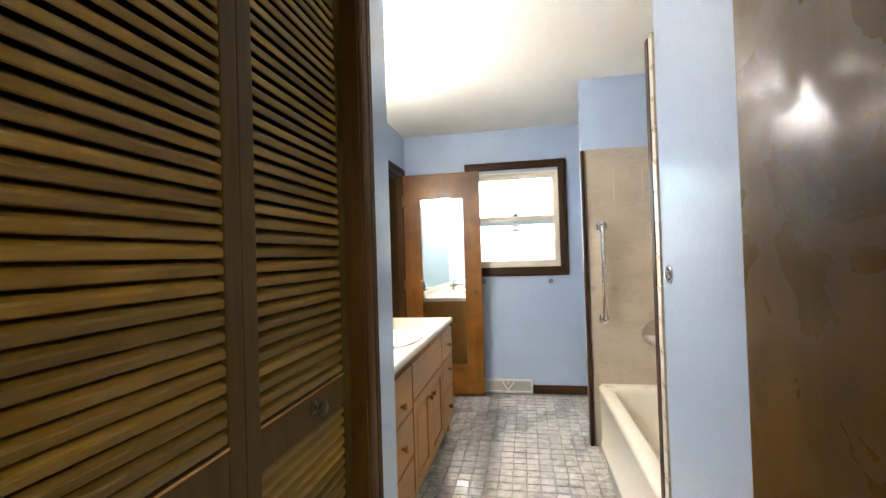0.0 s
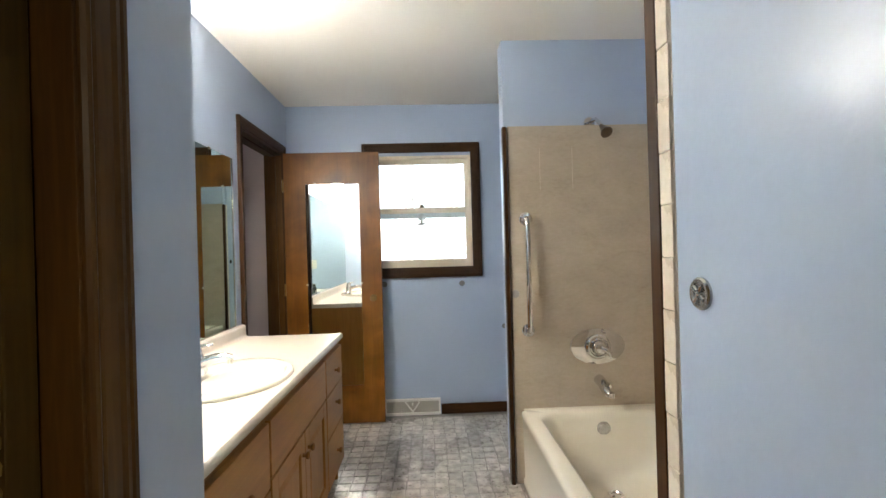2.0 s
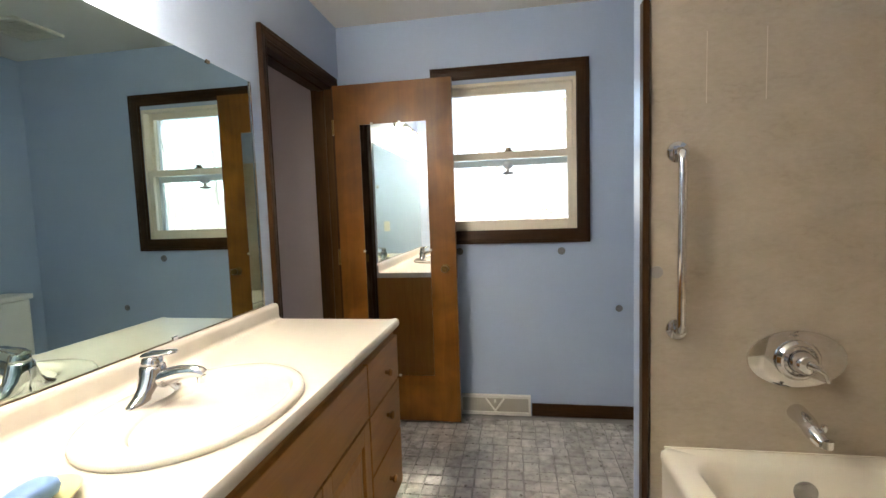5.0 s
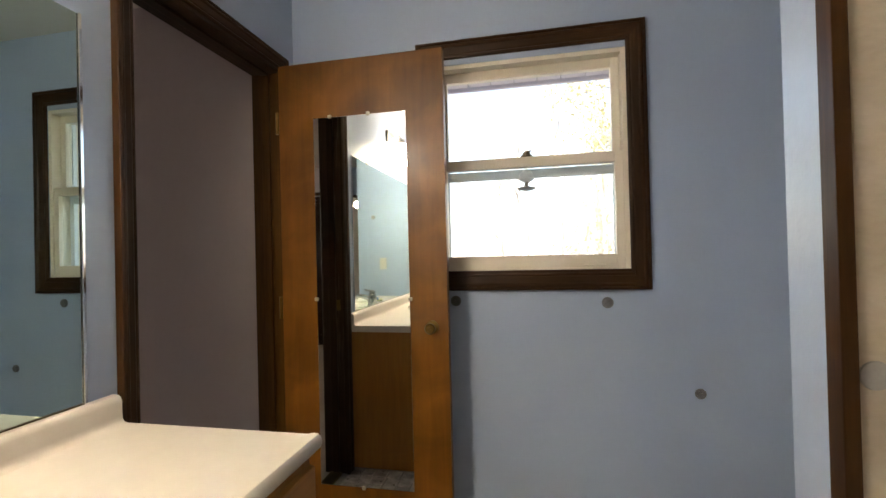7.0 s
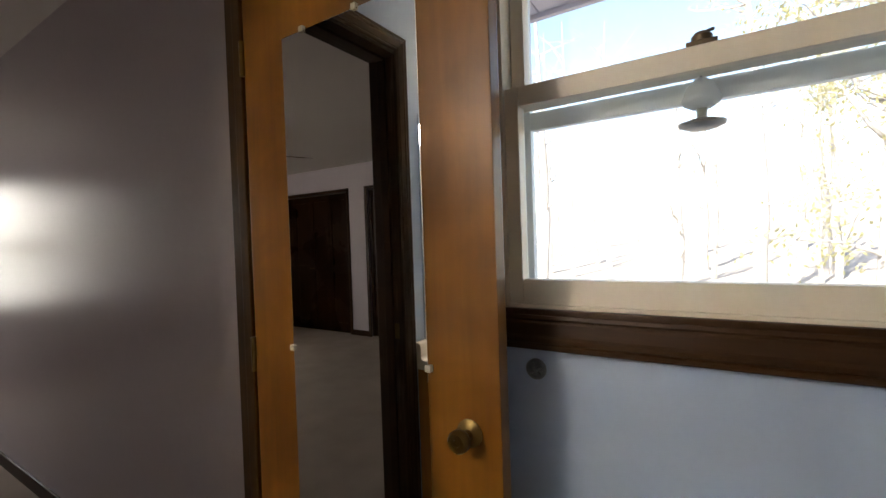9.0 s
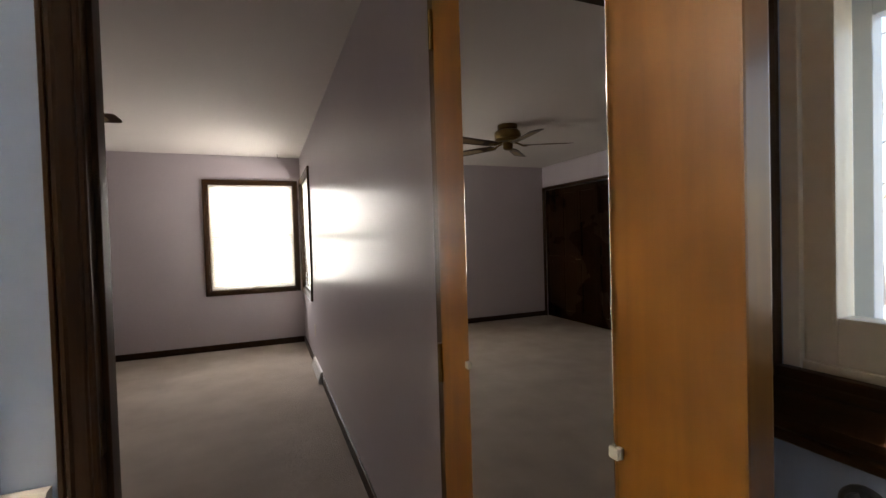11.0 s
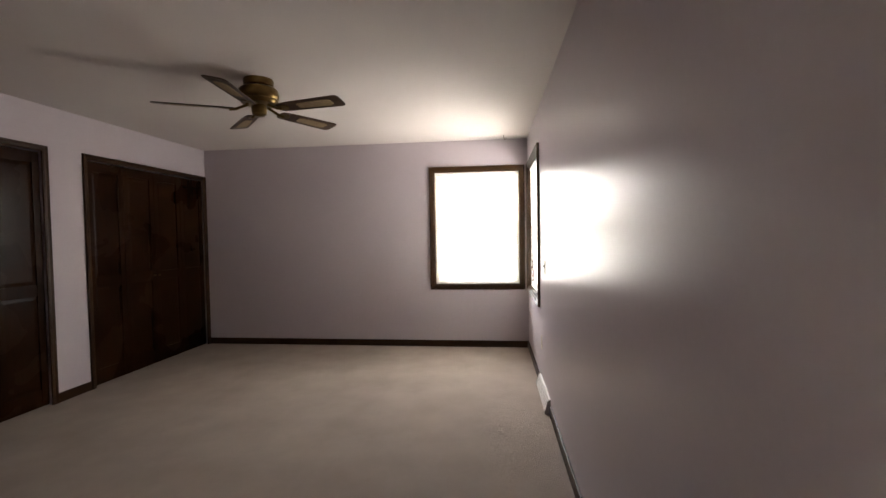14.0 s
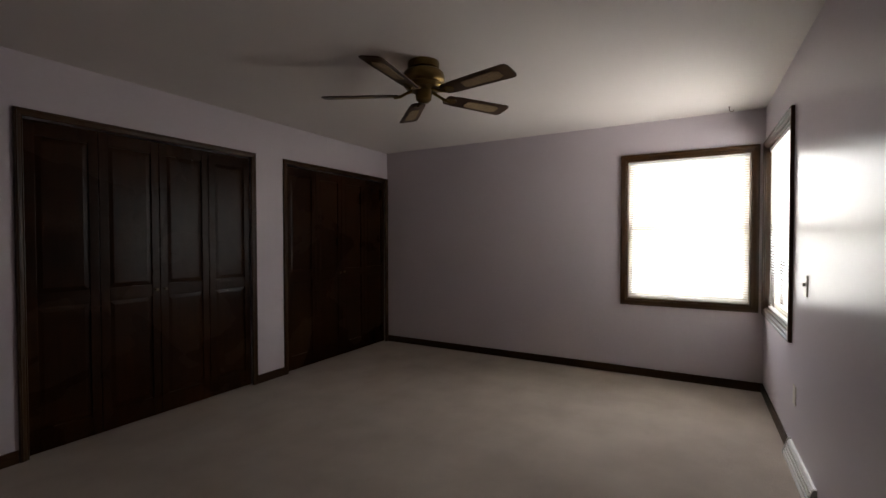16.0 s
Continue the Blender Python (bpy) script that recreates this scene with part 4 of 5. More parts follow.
part("overflow_plate", turned([(0, 0), (0.037, 0), (0.036, -0.006), (0.026, -0.010), (0, -0.011)], 28, "y", (0.945, 3.376, 0.318)), SATIN, tub, "chrome overflow plate", smooth=40)

setting("wall_panel_end", boxes((0.492, 1.320, 3.462, 3.4845, 0.30, 1.950), (0.492, 0.60, 3.462, 3.4845, 0.0, 0.2995), bevel=0.0025), MARBLE, "beige marbled bath surround panel with fittings", "bath panel")
setting("wall_panel_side", boxes((1.3065, 1.3345, 1.922, 3.461, 0.30, 1.950), bevel=0.0025), MARBLE, "beige marbled bath surround panel", "bath panel")
setting("wall_panel_near", boxes((0.505, 1.306, 1.9005, 1.921, 0.30, 1.950), bevel=0.0025), MARBLE, "beige marbled bath surround panel", "bath panel")
JOINT = surface("pale_panel_joint", (0.60, 0.52, 0.42), (0.66, 0.58, 0.48), 10, 0.4, 0.05, 100, 0.0)
for jx in (0.665, 0.845):
    setting("trim_panel_joint", boxes((jx - 0.001, jx + 0.001, 3.4612, 3.4626, 1.60, 1.83)), JOINT, "pale vertical joint line in the bath panel", "joint")
setting("trim_caulk", boxes((0.540, 1.2995, 3.4555, 3.4617, 0.400, 0.4075), (1.300, 1.3062, 1.930, 3.4617, 0.400, 0.4075), bevel=0.002), TUBWHITE, "cream caulk bead round the tub rim", "caulk")
setting("trim_strip_end", boxes((0.462, 0.484, 3.448, 3.4845, 0.0, 1.945), (0.462, 0.474, 3.4845, 3.505, 0.0, 0.12), bevel=0.002), TRIM, "dark brown wooden strip on the edge of the tub wall", "trim")
setting("trim_strip_near", boxes((0.4785, 0.5045, 1.884, 1.9205, 0.0, 1.94), bevel=0.002), TRIM, "dark brown wooden strip on the near tub corner", "trim")

# tiled edge of the near tub wall
edge = thing("trim_tile_edge", (0.48, 1.86, 0), "column of cream bullnose edge tiles on the tub wall", "tile trim")
edge["kind"] = "structure"
tile_bm = boxes((0.4800, 0.5035, 1.8435, 1.8825, 0.0008, 0.0962), bevel=0.003)
tile_me = None
for i in range(20):
    if tile_me is None:
        ob = part("tile", tile_bm, TILE_TRIM, edge)
        tile_me = ob.data
    else:
        ob = new("tile", tile_me)
        ob.parent = edge
        ob.matrix_parent_inverse = edge.matrix_basis.inverted()
    ob.matrix_basis = Matrix.Translation((random.uniform(-0.0006, 0.0006), random.uniform(-0.0005, 0.0005), i * 0.0965 + 0.009))
setting("trim_tile_grout", boxes((0.4848, 0.5045, 1.8405, 1.884, 0.0, 1.938)), JOINT, "cream grout behind the edge tiles", "grout")


def grab_bar(a, b, out, label):
    """A chrome grab bar between two wall flanges."""
    a, b, o = Vector(a), Vector(b), Vector(out)
    g = thing("grab_bar", a, label, "grab bar", "grab bars")
    t = (b - a).normalized()
    k = 0.030
    pts = [a + o * 0.012, a + o * 0.030, a + o * 0.042 + t * 0.006, a + o * 0.048 + t * k, (a + b) / 2 + o * 0.048, b + o * 0.048 - t * k, b + o * 0.042 - t * 0.006, b + o * 0.030, b + o * 0.012]
    part("bar", tube(pts, 0.0145, 16), CHROME, g, smooth=60)
    for p in (a, b):
        part("flange", tube([p + o * 0.0005, p + o * 0.006, p + o * 0.012], [0.036, 0.035, 0.020], 24), CHROME, g, smooth=40)


grab_bar((0.578, 3.462, 1.443), (0.578, 3.462, 0.834), (0, -1, 0), "polished chrome upright grab bar on the tub wall")
grab_bar((1.3065, 3.195, 1.35), (1.3065, 2.80, 0.885), (-1, 0, 0), "polished chrome slanting grab bar on the long tub wall")

valve = thing("shower_valve", (0.960, 3.462, 0.735), "chrome single-lever shower valve with an oval plate", "shower valve")


def oval_y(ax, az, y, n=40):
    return [(0.956 + ax * math.cos(2 * math.pi * i / n), y, 0.735 + az * math.sin(2 * math.pi * i / n)) for i in range(n)]


part("plate", loft([oval_y(0.153, 0.098, 3.4615), oval_y(0.152, 0.097, 3.457), oval_y(0.143, 0.090, 3.454), oval_y(0.06, 0.045, 3.4525)]), CHROME, valve, smooth=50)
part("sleeve", turned([(0.066, -0.010), (0.068, -0.020), (0.060, -0.030), (0.053, -0.031), (0.048, -0.024), (0.040, -0.028), (0.036, -0.056), (0.027, -0.070), (0, -0.074)], 30, "y", (0.954, 3.462, 0.735)), CHROME, valve, smooth=40)
part("lever", tube([(0.956, 3.395, 0.737), (0.974, 3.379, 0.731), (0.990, 3.369, 0.716), (0.995, 3.366, 0.690)], [0.015, 0.012, 0.009, 0.007], 12), CHROME, valve, smooth=60)
spout = thing("tub_spout", (0.96, 3.462, 0.545), "polished chrome tub spout under the valve", "tub spout")
part("body", tube([(0.962, 3.462, 0.550), (0.960, 3.403, 0.543), (0.952, 3.353, 0.527), (0.962, 3.328, 0.510)], [0.030, 0.027, 0.024, 0.020], 18), CHROME, spout, smooth=60)
part("diverter", turned([(0, 0.54), (0.006, 0.54), (0.009, 0.556), (0.008, 0.562), (0, 0.563)], 12, "z", (0.973, 3.343, 0)), CHROME, spout, smooth=40)
part("nozzle", turned([(0, 0.495), (0.017, 0.495), (0.018, 0.520), (0, 0.522)], 16, "z", (0.974, 3.331, 0)), CHROME, spout, smooth=40)
head = thing("shower_fixture", (0.93, 3.44, 1.96), "chrome shower head on a short arm", "shower head")
part("flange", turned([(0, 0), (0.030, 0), (0.029, -0.005), (0.016, -0.012), (0, -0.012)], 24, "y", (0.953, 3.4845, 1.968)), CHROME, head, smooth=40)
part("arm", tube([(0.953, 3.480, 1.968), (0.960, 3.40, 1.964), (0.958, 3.350, 1.928), (0.958, 3.325, 1.904)], 0.0095, 12), CHROME, head, smooth=60)
part("rose", tube([(0.958, 3.328, 1.907), (0.960, 3.300, 1.885), (0.962, 3.280, 1.866), (0.963, 3.272, 1.859), (0.963, 3.269, 1.856)], [0.011, 0.018, 0.028, 0.031, 0.027], 24), BRONZE, head, "dark shower rose", smooth=50)


def wall_flange(at, axis, sign, r, material, label):
    """A round mount left on the wall, with its cross bracket."""
    f = thing("wall_flange", at, label, "wall mount", "round wall mounts")
    s = sign
    part("disc", turned([(0, 0.0003 * s), (r, 0.0003 * s), (r, 0.004 * s), (r * 0.88, 0.007 * s), (r * 0.72, 0.007 * s), (r * 0.66, 0.004 * s), (0, 0.004 * s)], 28, axis, at), material, f, smooth=40)
    part("screw", turned([(0, 0.004 * s), (0.0045, 0.004 * s), (0.004, 0.009 * s), (0, 0.010 * s)], 12, axis, at), material, f)
    for k in range(4):
        a = radians(35 + 90 * k)
        c, si = math.cos(a), math.sin(a)
        u = Vector((0, c, si)) if axis == "x" else Vector((c, 0, si))
        o = Vector((s, 0, 0)) if axis == "x" else Vector((0, s, 0))
        p = Vector(at)
        part("spoke", tube([p + u * 0.006 + o * 0.006, p + u * r * 0.62 + o * 0.0055], [0.0035, 0.0045], 8), material, f)


wall_flange((0.486, 1.772, 1.206), "x", -1, 0.027, SATIN, "chrome round mount remaining from a removed towel bar")
wall_flange((0.486, 1.262, 1.213), "x", -1, 0.023, SATIN, "chrome round mount remaining from a removed towel bar")
wall_flange((0.302, NW, 1.019), "y", -1, 0.022, DISC, "bare grey metal round mount on the blue wall")
wall_flange((-0.307, NW, 1.027), "y", -1, 0.022, DISC, "bare grey metal round mount beside the open door")
wall_flange((0.628, NW, 0.672), "y", -1, 0.020, DISC, "small grey metal round mount low on the wall")
part_plug = thing("hole_cover", (0.505, 3.462, 1.035), "small grey plastic hole cover on the bath panel", "hole cover")
part("cap", turned([(0, 0), (0.022, 0), (0.021, -0.003), (0, -0.004)], 24, "y", (0.512, 3.4618, 1.035)), GREYPLASTIC, part_plug, smooth=40)



def wall_soap_dish(y0, z0, w, h, label):
    """A ceramic soap dish on the long tub wall: a raised frame, a recessed back and a projecting tray."""
    x = 1.3063
    d = thing("soap_holder", (x, y0 + w / 2, z0), label, "soap dish", "wall soap dishes")
    part("back", boxes((x - 0.010, x, y0, y0 + w, z0, z0 + h), bevel=0.004), DISHGLAZE, d, smooth=40)
    for b in ((y0, y0 + 0.022, z0, z0 + h), (y0 + w - 0.022, y0 + w, z0, z0 + h), (y0 + 0.022, y0 + w - 0.022, z0 + h - 0.022, z0 + h)):
        part("rim", boxes((x - 0.026, x - 0.0102, *b), bevel=0.005), DISHGLAZE, d, smooth=40)
    tray = [(x - 0.0105, z0 + 0.002), (x - 0.055, z0 + 0.012), (x - 0.072, z0 + 0.026), (x - 0.074, z0 + 0.040), (x - 0.066, z0 + 0.040), (x - 0.058, z0 + 0.028), (x - 0.0105, z0 + 0.022)]
    part("tray", loft([[(a, y, z) for a, z in tray] for y in (y0 + 0.0225, y0 + w - 0.0225)]), DISHGLAZE, d, smooth=40)


DISHGLAZE = surface("beige_glazed_ceramic", (0.55, 0.49, 0.38), (0.61, 0.55, 0.44), 6, 0.2, 0.05, 90, 0.02, 0.0005, coat=0.3)
wall_soap_dish(2.727, 0.548, 0.160, 0.120, "beige glazed ceramic soap dish on the long tub wall")
wall_soap_dish(1.952, 1.345, 0.110, 0.110, "small beige ceramic holder near the corner of the tub wall")

# ---- heat register, baseboards, toilet, fan grille ----
reg = thing("heat_register", (-0.11, NW, 0), "white baseboard heat register with a V-shaped bar", "heat register")
part("frame", boxes((-0.330, 0.106, NW - 0.030, NW - 0.001, 0.004, 0.024), (-0.330, 0.106, NW - 0.030, NW - 0.001, 0.112, 0.128), (-0.330, -0.316, NW - 0.030, NW - 0.001, 0.024, 0.112), (0.092, 0.106, NW - 0.030, NW - 0.001, 0.024, 0.112), bevel=0.002), WHITE, reg)
part("grille", boxes((-0.316, 0.092, NW - 0.020, NW - 0.001, 0.024, 0.112)), BAR, reg, "grey-beige pressed grille")
for i in range(20):
    x = -0.306 + i * 0.0205
    part("fin", boxes((x, x + 0.0028, NW - 0.025, NW - 0.020, 0.026, 0.110)), BAR, reg)
for s in (-1, 1):
    part("v_bar", tube([(-0.112, NW - 0.027, 0.030), (-0.112 + s * 0.055, NW - 0.027, 0.108)], 0.0060, 8), WHITE, reg)
part("damper_lever", boxes((-0.117, -0.107, NW - 0.036, NW - 0.026, 0.085, 0.103), bevel=0.002), WHITE, reg)

BB = 0.078


def baseboard(name, b, m_):
    setting(name, boxes(b, bevel=0.004), m_, "dark-stained wooden baseboard", "baseboard")


baseboard("baseboard_bath_north", (0.112, 1.334, NW - 0.013, NW - 0.0005, 0, BB), TRIM_X)
baseboard("baseboard_hall_east", (0.474, 0.4855, 1.10, 1.838, 0, BB), TRIM_Y)
baseboard("baseboard_bedroom_west", (WX + 0.0005, WX + 0.013, SY + 0.014, NB - 0.014, 0, BB), TRIM_Y)
baseboard("baseboard_bedroom_north", (-4.245, LWB - 0.01, NB - 0.013, NB - 0.0005, 0, BB), TRIM_X)
baseboard("baseboard_bedroom_north_2", (WX + 0.0005, -4.925, NB - 0.013, NB - 0.0005, 0, BB), TRIM_X)
baseboard("baseboard_bedroom_south", (-4.505, -4.20, SY + 0.0005, SY + 0.013, 0, BB), TRIM_X)
baseboard("baseboard_bedroom_south_2", (-2.555, LWB - 0.014, SY + 0.0005, SY + 0.013, 0, BB), TRIM_X)
baseboard("baseboard_bedroom_east", (LWB - 0.013, LWB - 0.0005, SY + 0.014, 3.62, 0, BB), TRIM_Y)

toilet = thing("toilet", (1.1, 4.06, 0), "white porcelain toilet with its tank against the wall", "toilet")
part("tank", boxes((1.135, 1.325, 3.84, 4.30, 0.40, 0.785), bevel=0.02, seg=3), WHITE, toilet, smooth=50)
part("tank_lid", boxes((1.122, 1.330, 3.828, 4.312, 0.786, 0.82), bevel=0.01, seg=3), WHITE, toilet, smooth=50)
tl = []
for z, sx, sy, cx in ((0.0, 0.13, 0.10, 1.02), (0.05, 0.125, 0.095, 1.02), (0.18, 0.12, 0.095, 1.0), (0.28, 0.19, 0.15, 0.93), (0.36, 0.235, 0.185, 0.89), (0.395, 0.24, 0.19, 0.885)):
    tl.append([(cx + sx * math.cos(2 * math.pi * i / 32), 4.06 + sy * math.sin(2 * math.pi * i / 32), z) for i in range(32)])
part("bowl", loft(tl), WHITE, toilet, smooth=60)
part("seat", loft([[(0.885 + a * math.cos(2 * math.pi * i / 32), 4.06 + b * math.sin(2 * math.pi * i / 32), z) for i in range(32)] for a, b, z in ((0.235, 0.185, 0.396), (0.242, 0.192, 0.405), (0.24, 0.19, 0.428), (0.2, 0.15, 0.434))]), WHITE, toilet, smooth=50)
part("flush_lever", tube([(1.134, 3.90, 0.73), (1.118, 3.90, 0.73), (1.112, 3.95, 0.722)], 0.005, 8), CHROME, toilet, smooth=40)

grille = thing("ceiling_vent", (0.74, 4.10, H), "square exhaust fan grille in the ceiling", "ceiling vent")
part("frame", boxes((0.60, 0.88, 3.96, 3.985, H - 0.018, H - 0.0005), (0.60, 0.88, 4.215, 4.24, H - 0.018, H - 0.0005), (0.60, 0.625, 3.985, 4.215, H - 0.018, H - 0.0005), (0.855, 0.88, 3.985, 4.215, H - 0.018, H - 0.0005), bevel=0.004), PLASTIC, grille)
for i in range(12):
    part("slat", boxes((0.625, 0.855, 3.992 + i * 0.0185, 4.000 + i * 0.0185, H - 0.014, H - 0.003)), PLASTIC, grille)

# ---- bedroom ----
def bedroom_window(name, at, m, w, z0, z1, label, wall_t):
    """A dark-cased double-hung window, built along local x with the room on -y, then set by m."""
    wd = thing(name, (0, 0, 0), label, "window")
    wd["kind"] = "structure"
    cw = 0.048
    for nm, a, b, inw, m_ in (("casing_head", (0, 0, z1), (w, 0, z1), (0, 0, -1), TRIM_X), ("casing_foot", (0, 0, z0), (w, 0, z0), (0, 0, 1), TRIM_X), ("casing_side", (0, 0, z0), (0, 0, z1), (1, 0, 0), TRIM), ("casing_side", (w, 0, z0), (w, 0, z1), (-1, 0, 0), TRIM)):
        part(nm, casing_run(a, b, inw, (0, -1, 0), cw, 0.022, 1, 1), m_, wd)
    a, b, c, d = cw - 0.003, w - cw + 0.003, z0 + cw - 0.003, z1 - cw + 0.003
    for nm, bx_ in (("jamb_liner", (a, a + 0.016, -0.004, wall_t, c, d)), ("jamb_liner", (b - 0.016, b, -0.004, wall_t, c, d)), ("head_liner", (a + 0.016, b - 0.016, -0.004, wall_t, d - 0.016, d)), ("sill", (a + 0.016, b - 0.016, -0.004, wall_t + 0.03, c, c + 0.016))):
        part(nm, boxes(bx_, bevel=0.002), TRIM, wd)
    mid = (c + d) / 2 + 0.01
    sash(wd, a + 0.017, b - 0.017, c + 0.017, mid + 0.02, 0.058, 0.05, 0.038, 0.045, 0.03, IVORY)
    sash(wd, a + 0.017, b - 0.017, mid - 0.018, d - 0.017, 0.089, 0.038, 0.045, 0.045, 0.03, IVORY)
    wd.matrix_basis = m
    return a + 0.017, b - 0.017, c + 0.017, d - 0.017


def blind(m, x0, x1, z0, z1, tilt, label):
    b = thing("venetian_blind", (0, 0, 0), label, "blind", "white window blinds")
    y = 0.030
    part("headrail", boxes((x0 + 0.004, x1 - 0.004, y - 0.013, y + 0.013, z1 - 0.027, z1 - 0.001), bevel=0.003), WHITE, b)
    part("bottom_rail", boxes((x0 + 0.008, x1 - 0.008, y - 0.011, y + 0.011, z0 + 0.004, z0 + 0.018), bevel=0.003), WHITE, b)
    bm = bmesh.new()
    pr = [(-0.0125, 0), (-0.006, 0.0017), (0, 0.0023), (0.006, 0.0017), (0.0125, 0), (0.006, 0.0012), (0, 0.0018), (-0.006, 0.0012)]
    loft([[(x, yy, zz) for yy, zz in pr] for x in (x0 + 0.008, x1 - 0.008)], bm=bm)
    me_ = None
    n = int((z1 - z0 - 0.05) / 0.0215)
    for i in range(n):
        if me_ is None:
            ob = part("slat", bm, SHADE, b)
            me_ = ob.data
        else:
            ob = new("slat", me_)
            ob.parent = b
        ob.matrix_basis = pose(0, y, z0 + 0.03 + i * 0.0215, tilt + random.uniform(-2, 2), 0, 0)
    for cx in (x0 + 0.12, (x0 + x1) / 2, x1 - 0.12):
        part("ladder_cord", tube([(cx, y - 0.0135, z0 + 0.01), (cx, y - 0.0135, z1 - 0.02)], 0.0008, 5), WHITE, b)
    part("tilt_wand", tube([(x1 - 0.05, y - 0.018, z1 - 0.03), (x1 - 0.048, y - 0.02, z1 - 0.55)], 0.003, 6), WHITE, b)
    b.matrix_basis = m


W1 = Matrix.Translation((WX, 3.297, 0)) @ Matrix.Rotation(radians(90), 4, "Z")
a = bedroom_window("window_2", None, W1, 1.11, 0.683, 2.127, "wide dark-cased window on the lavender wall", 0.15)
blind(W1, *a, 34, "white slatted blind lowered in the wide window")
W2 = Matrix.Translation((-6.132, NB, 0))
a = bedroom_window("window_3", None, W2, 1.205, 0.683, 2.127, "dark-cased corner window with a lowered blind", 0.235)
blind(W2, *a, -42, "white slatted blind lowered in the corner window")


def closet(name, x0, x1, label, leaves):
    """A closet front of panelled bifold leaves within a dark casing, facing +y."""
    f = thing("trim_" + name, (x0, SY, 0), "dark-stained casing around a bedroom closet", "door casing")
    f["kind"] = "structure"
    cw = 0.045
    part("casing_side", casing_run((x0, SY, 0), (x0, SY, 2.10), (1, 0, 0), (0, 1, 0), cw, 0.02, 0, 1), TRIM, f)
    part("casing_side", casing_run((x1, SY, 0), (x1, SY, 2.10), (-1, 0, 0), (0, 1, 0), cw, 0.02, 0, 1), TRIM, f)
    part("casing_head", casing_run((x0, SY, 2.10), (x1, SY, 2.10), (0, 0, -1), (0, 1, 0), cw, 0.02, 1, 1), TRIM_X, f)
    a, b = x0 + cw + 0.002, x1 - cw - 0.002
    w = (b - a) / leaves
    for i in range(leaves):
        d = thing("bifold_door", (a + i * w, SY - 0.03, 0.012), label, "bifold door", "bedroom closet doors")
        u0, u1, y0, y1 = a + i * w + 0.0015, a + (i + 1) * w - 0.0015, SY - 0.045, SY - 0.015
        st = 0.055
        part("stile", boxes((u0, u0 + st, y0, y1, 0.012, 2.045), bevel=0.003), CLOSET, d)
        part("stile", boxes((u1 - st, u1, y0, y1, 0.012, 2.045), bevel=0.003), CLOSET, d)
        for z0, z1 in ((0.012, 0.15), (0.90, 0.99), (1.955, 2.045)):
            part("rail", boxes((u0 + st, u1 - st, y0 + 0.001, y1 - 0.001, z0, z1), bevel=0.003), CLOSET, d)
        for z0, z1 in ((0.15, 0.90), (0.99, 1.955)):
            lo = [(u0 + st, y1 - 0.011, z0), (u1 - st, y1 - 0.011, z0), (u1 - st, y1 - 0.011, z1), (u0 + st, y1 - 0.011, z1)]
            k = 0.03
            hi = [(u0 + st + k, y1 - 0.007, z0 + k), (u1 - st - k, y1 - 0.007, z0 + k), (u1 - st - k, y1 - 0.007, z1 - k), (u0 + st + k, y1 - 0.007, z1 - k)]
            part("panel", loft([lo, hi]), CLOSET, d)
        if i in (1, leaves - 2):
            part("knob", turned([(0, 0), (0.009, 0), (0.006, 0.008), (0.011, 0.014), (0.010, 0.020), (0, 0.022)], 16, "y", (u1 - 0.03 if i == 1 else u0 + 0.03, y1, 0.95)), BRONZE, d, "small dark knob", smooth=40)


closet("closet_1", -6.172, -4.507, "dark brown panelled bifold closet door, closed", 4)
closet("closet_2", -4.195, -2.558, "dark brown panelled bifold closet door, closed", 4)

# ceiling fan
FX, FY = -3.925, 2.431
fan = thing("ceiling_fan", (FX, FY, H), "brass flush-mount ceiling fan with five cane-panelled brown blades", "ceiling fan")
part("canopy", turned([(0, H - 0.0005), (0.098, H - 0.0005), (0.101, H - 0.012), (0.098, H - 0.042), (0.085, H - 0.052), (0.06, H - 0.054)], 32, "z", (FX, FY, 0)), BRASS, fan, smooth=40)
part("motor", turned([(0.06, H - 0.050), (0.112, H - 0.058), (0.128, H - 0.072), (0.133, H - 0.100), (0.133, H - 0.122), (0.124, H - 0.136), (0.128, H - 0.146), (0.110, H - 0.168), (0.05, H - 0.175)], 32, "z", (FX, FY, 0)), BRASS, fan, smooth=40)
part("switch_cup", turned([(0.05, H - 0.172), (0.052, H - 0.20), (0.048, H - 0.235), (0.03, H - 0.250), (0, H - 0.252)], 24, "z", (FX, FY, 0)), BRASS, fan, smooth=40)
BLADE = wood("walnut_blade", (0.03, 0.013, 0.006), (0.055, 0.026, 0.012), (0.085, 0.042, 0.02), "x", 6, 0.35)
CANE = surface("woven_cane", (0.20, 0.14, 0.075), (0.34, 0.25, 0.14), 60, 0.55, 0.1, 260, 0.6, 0.002)
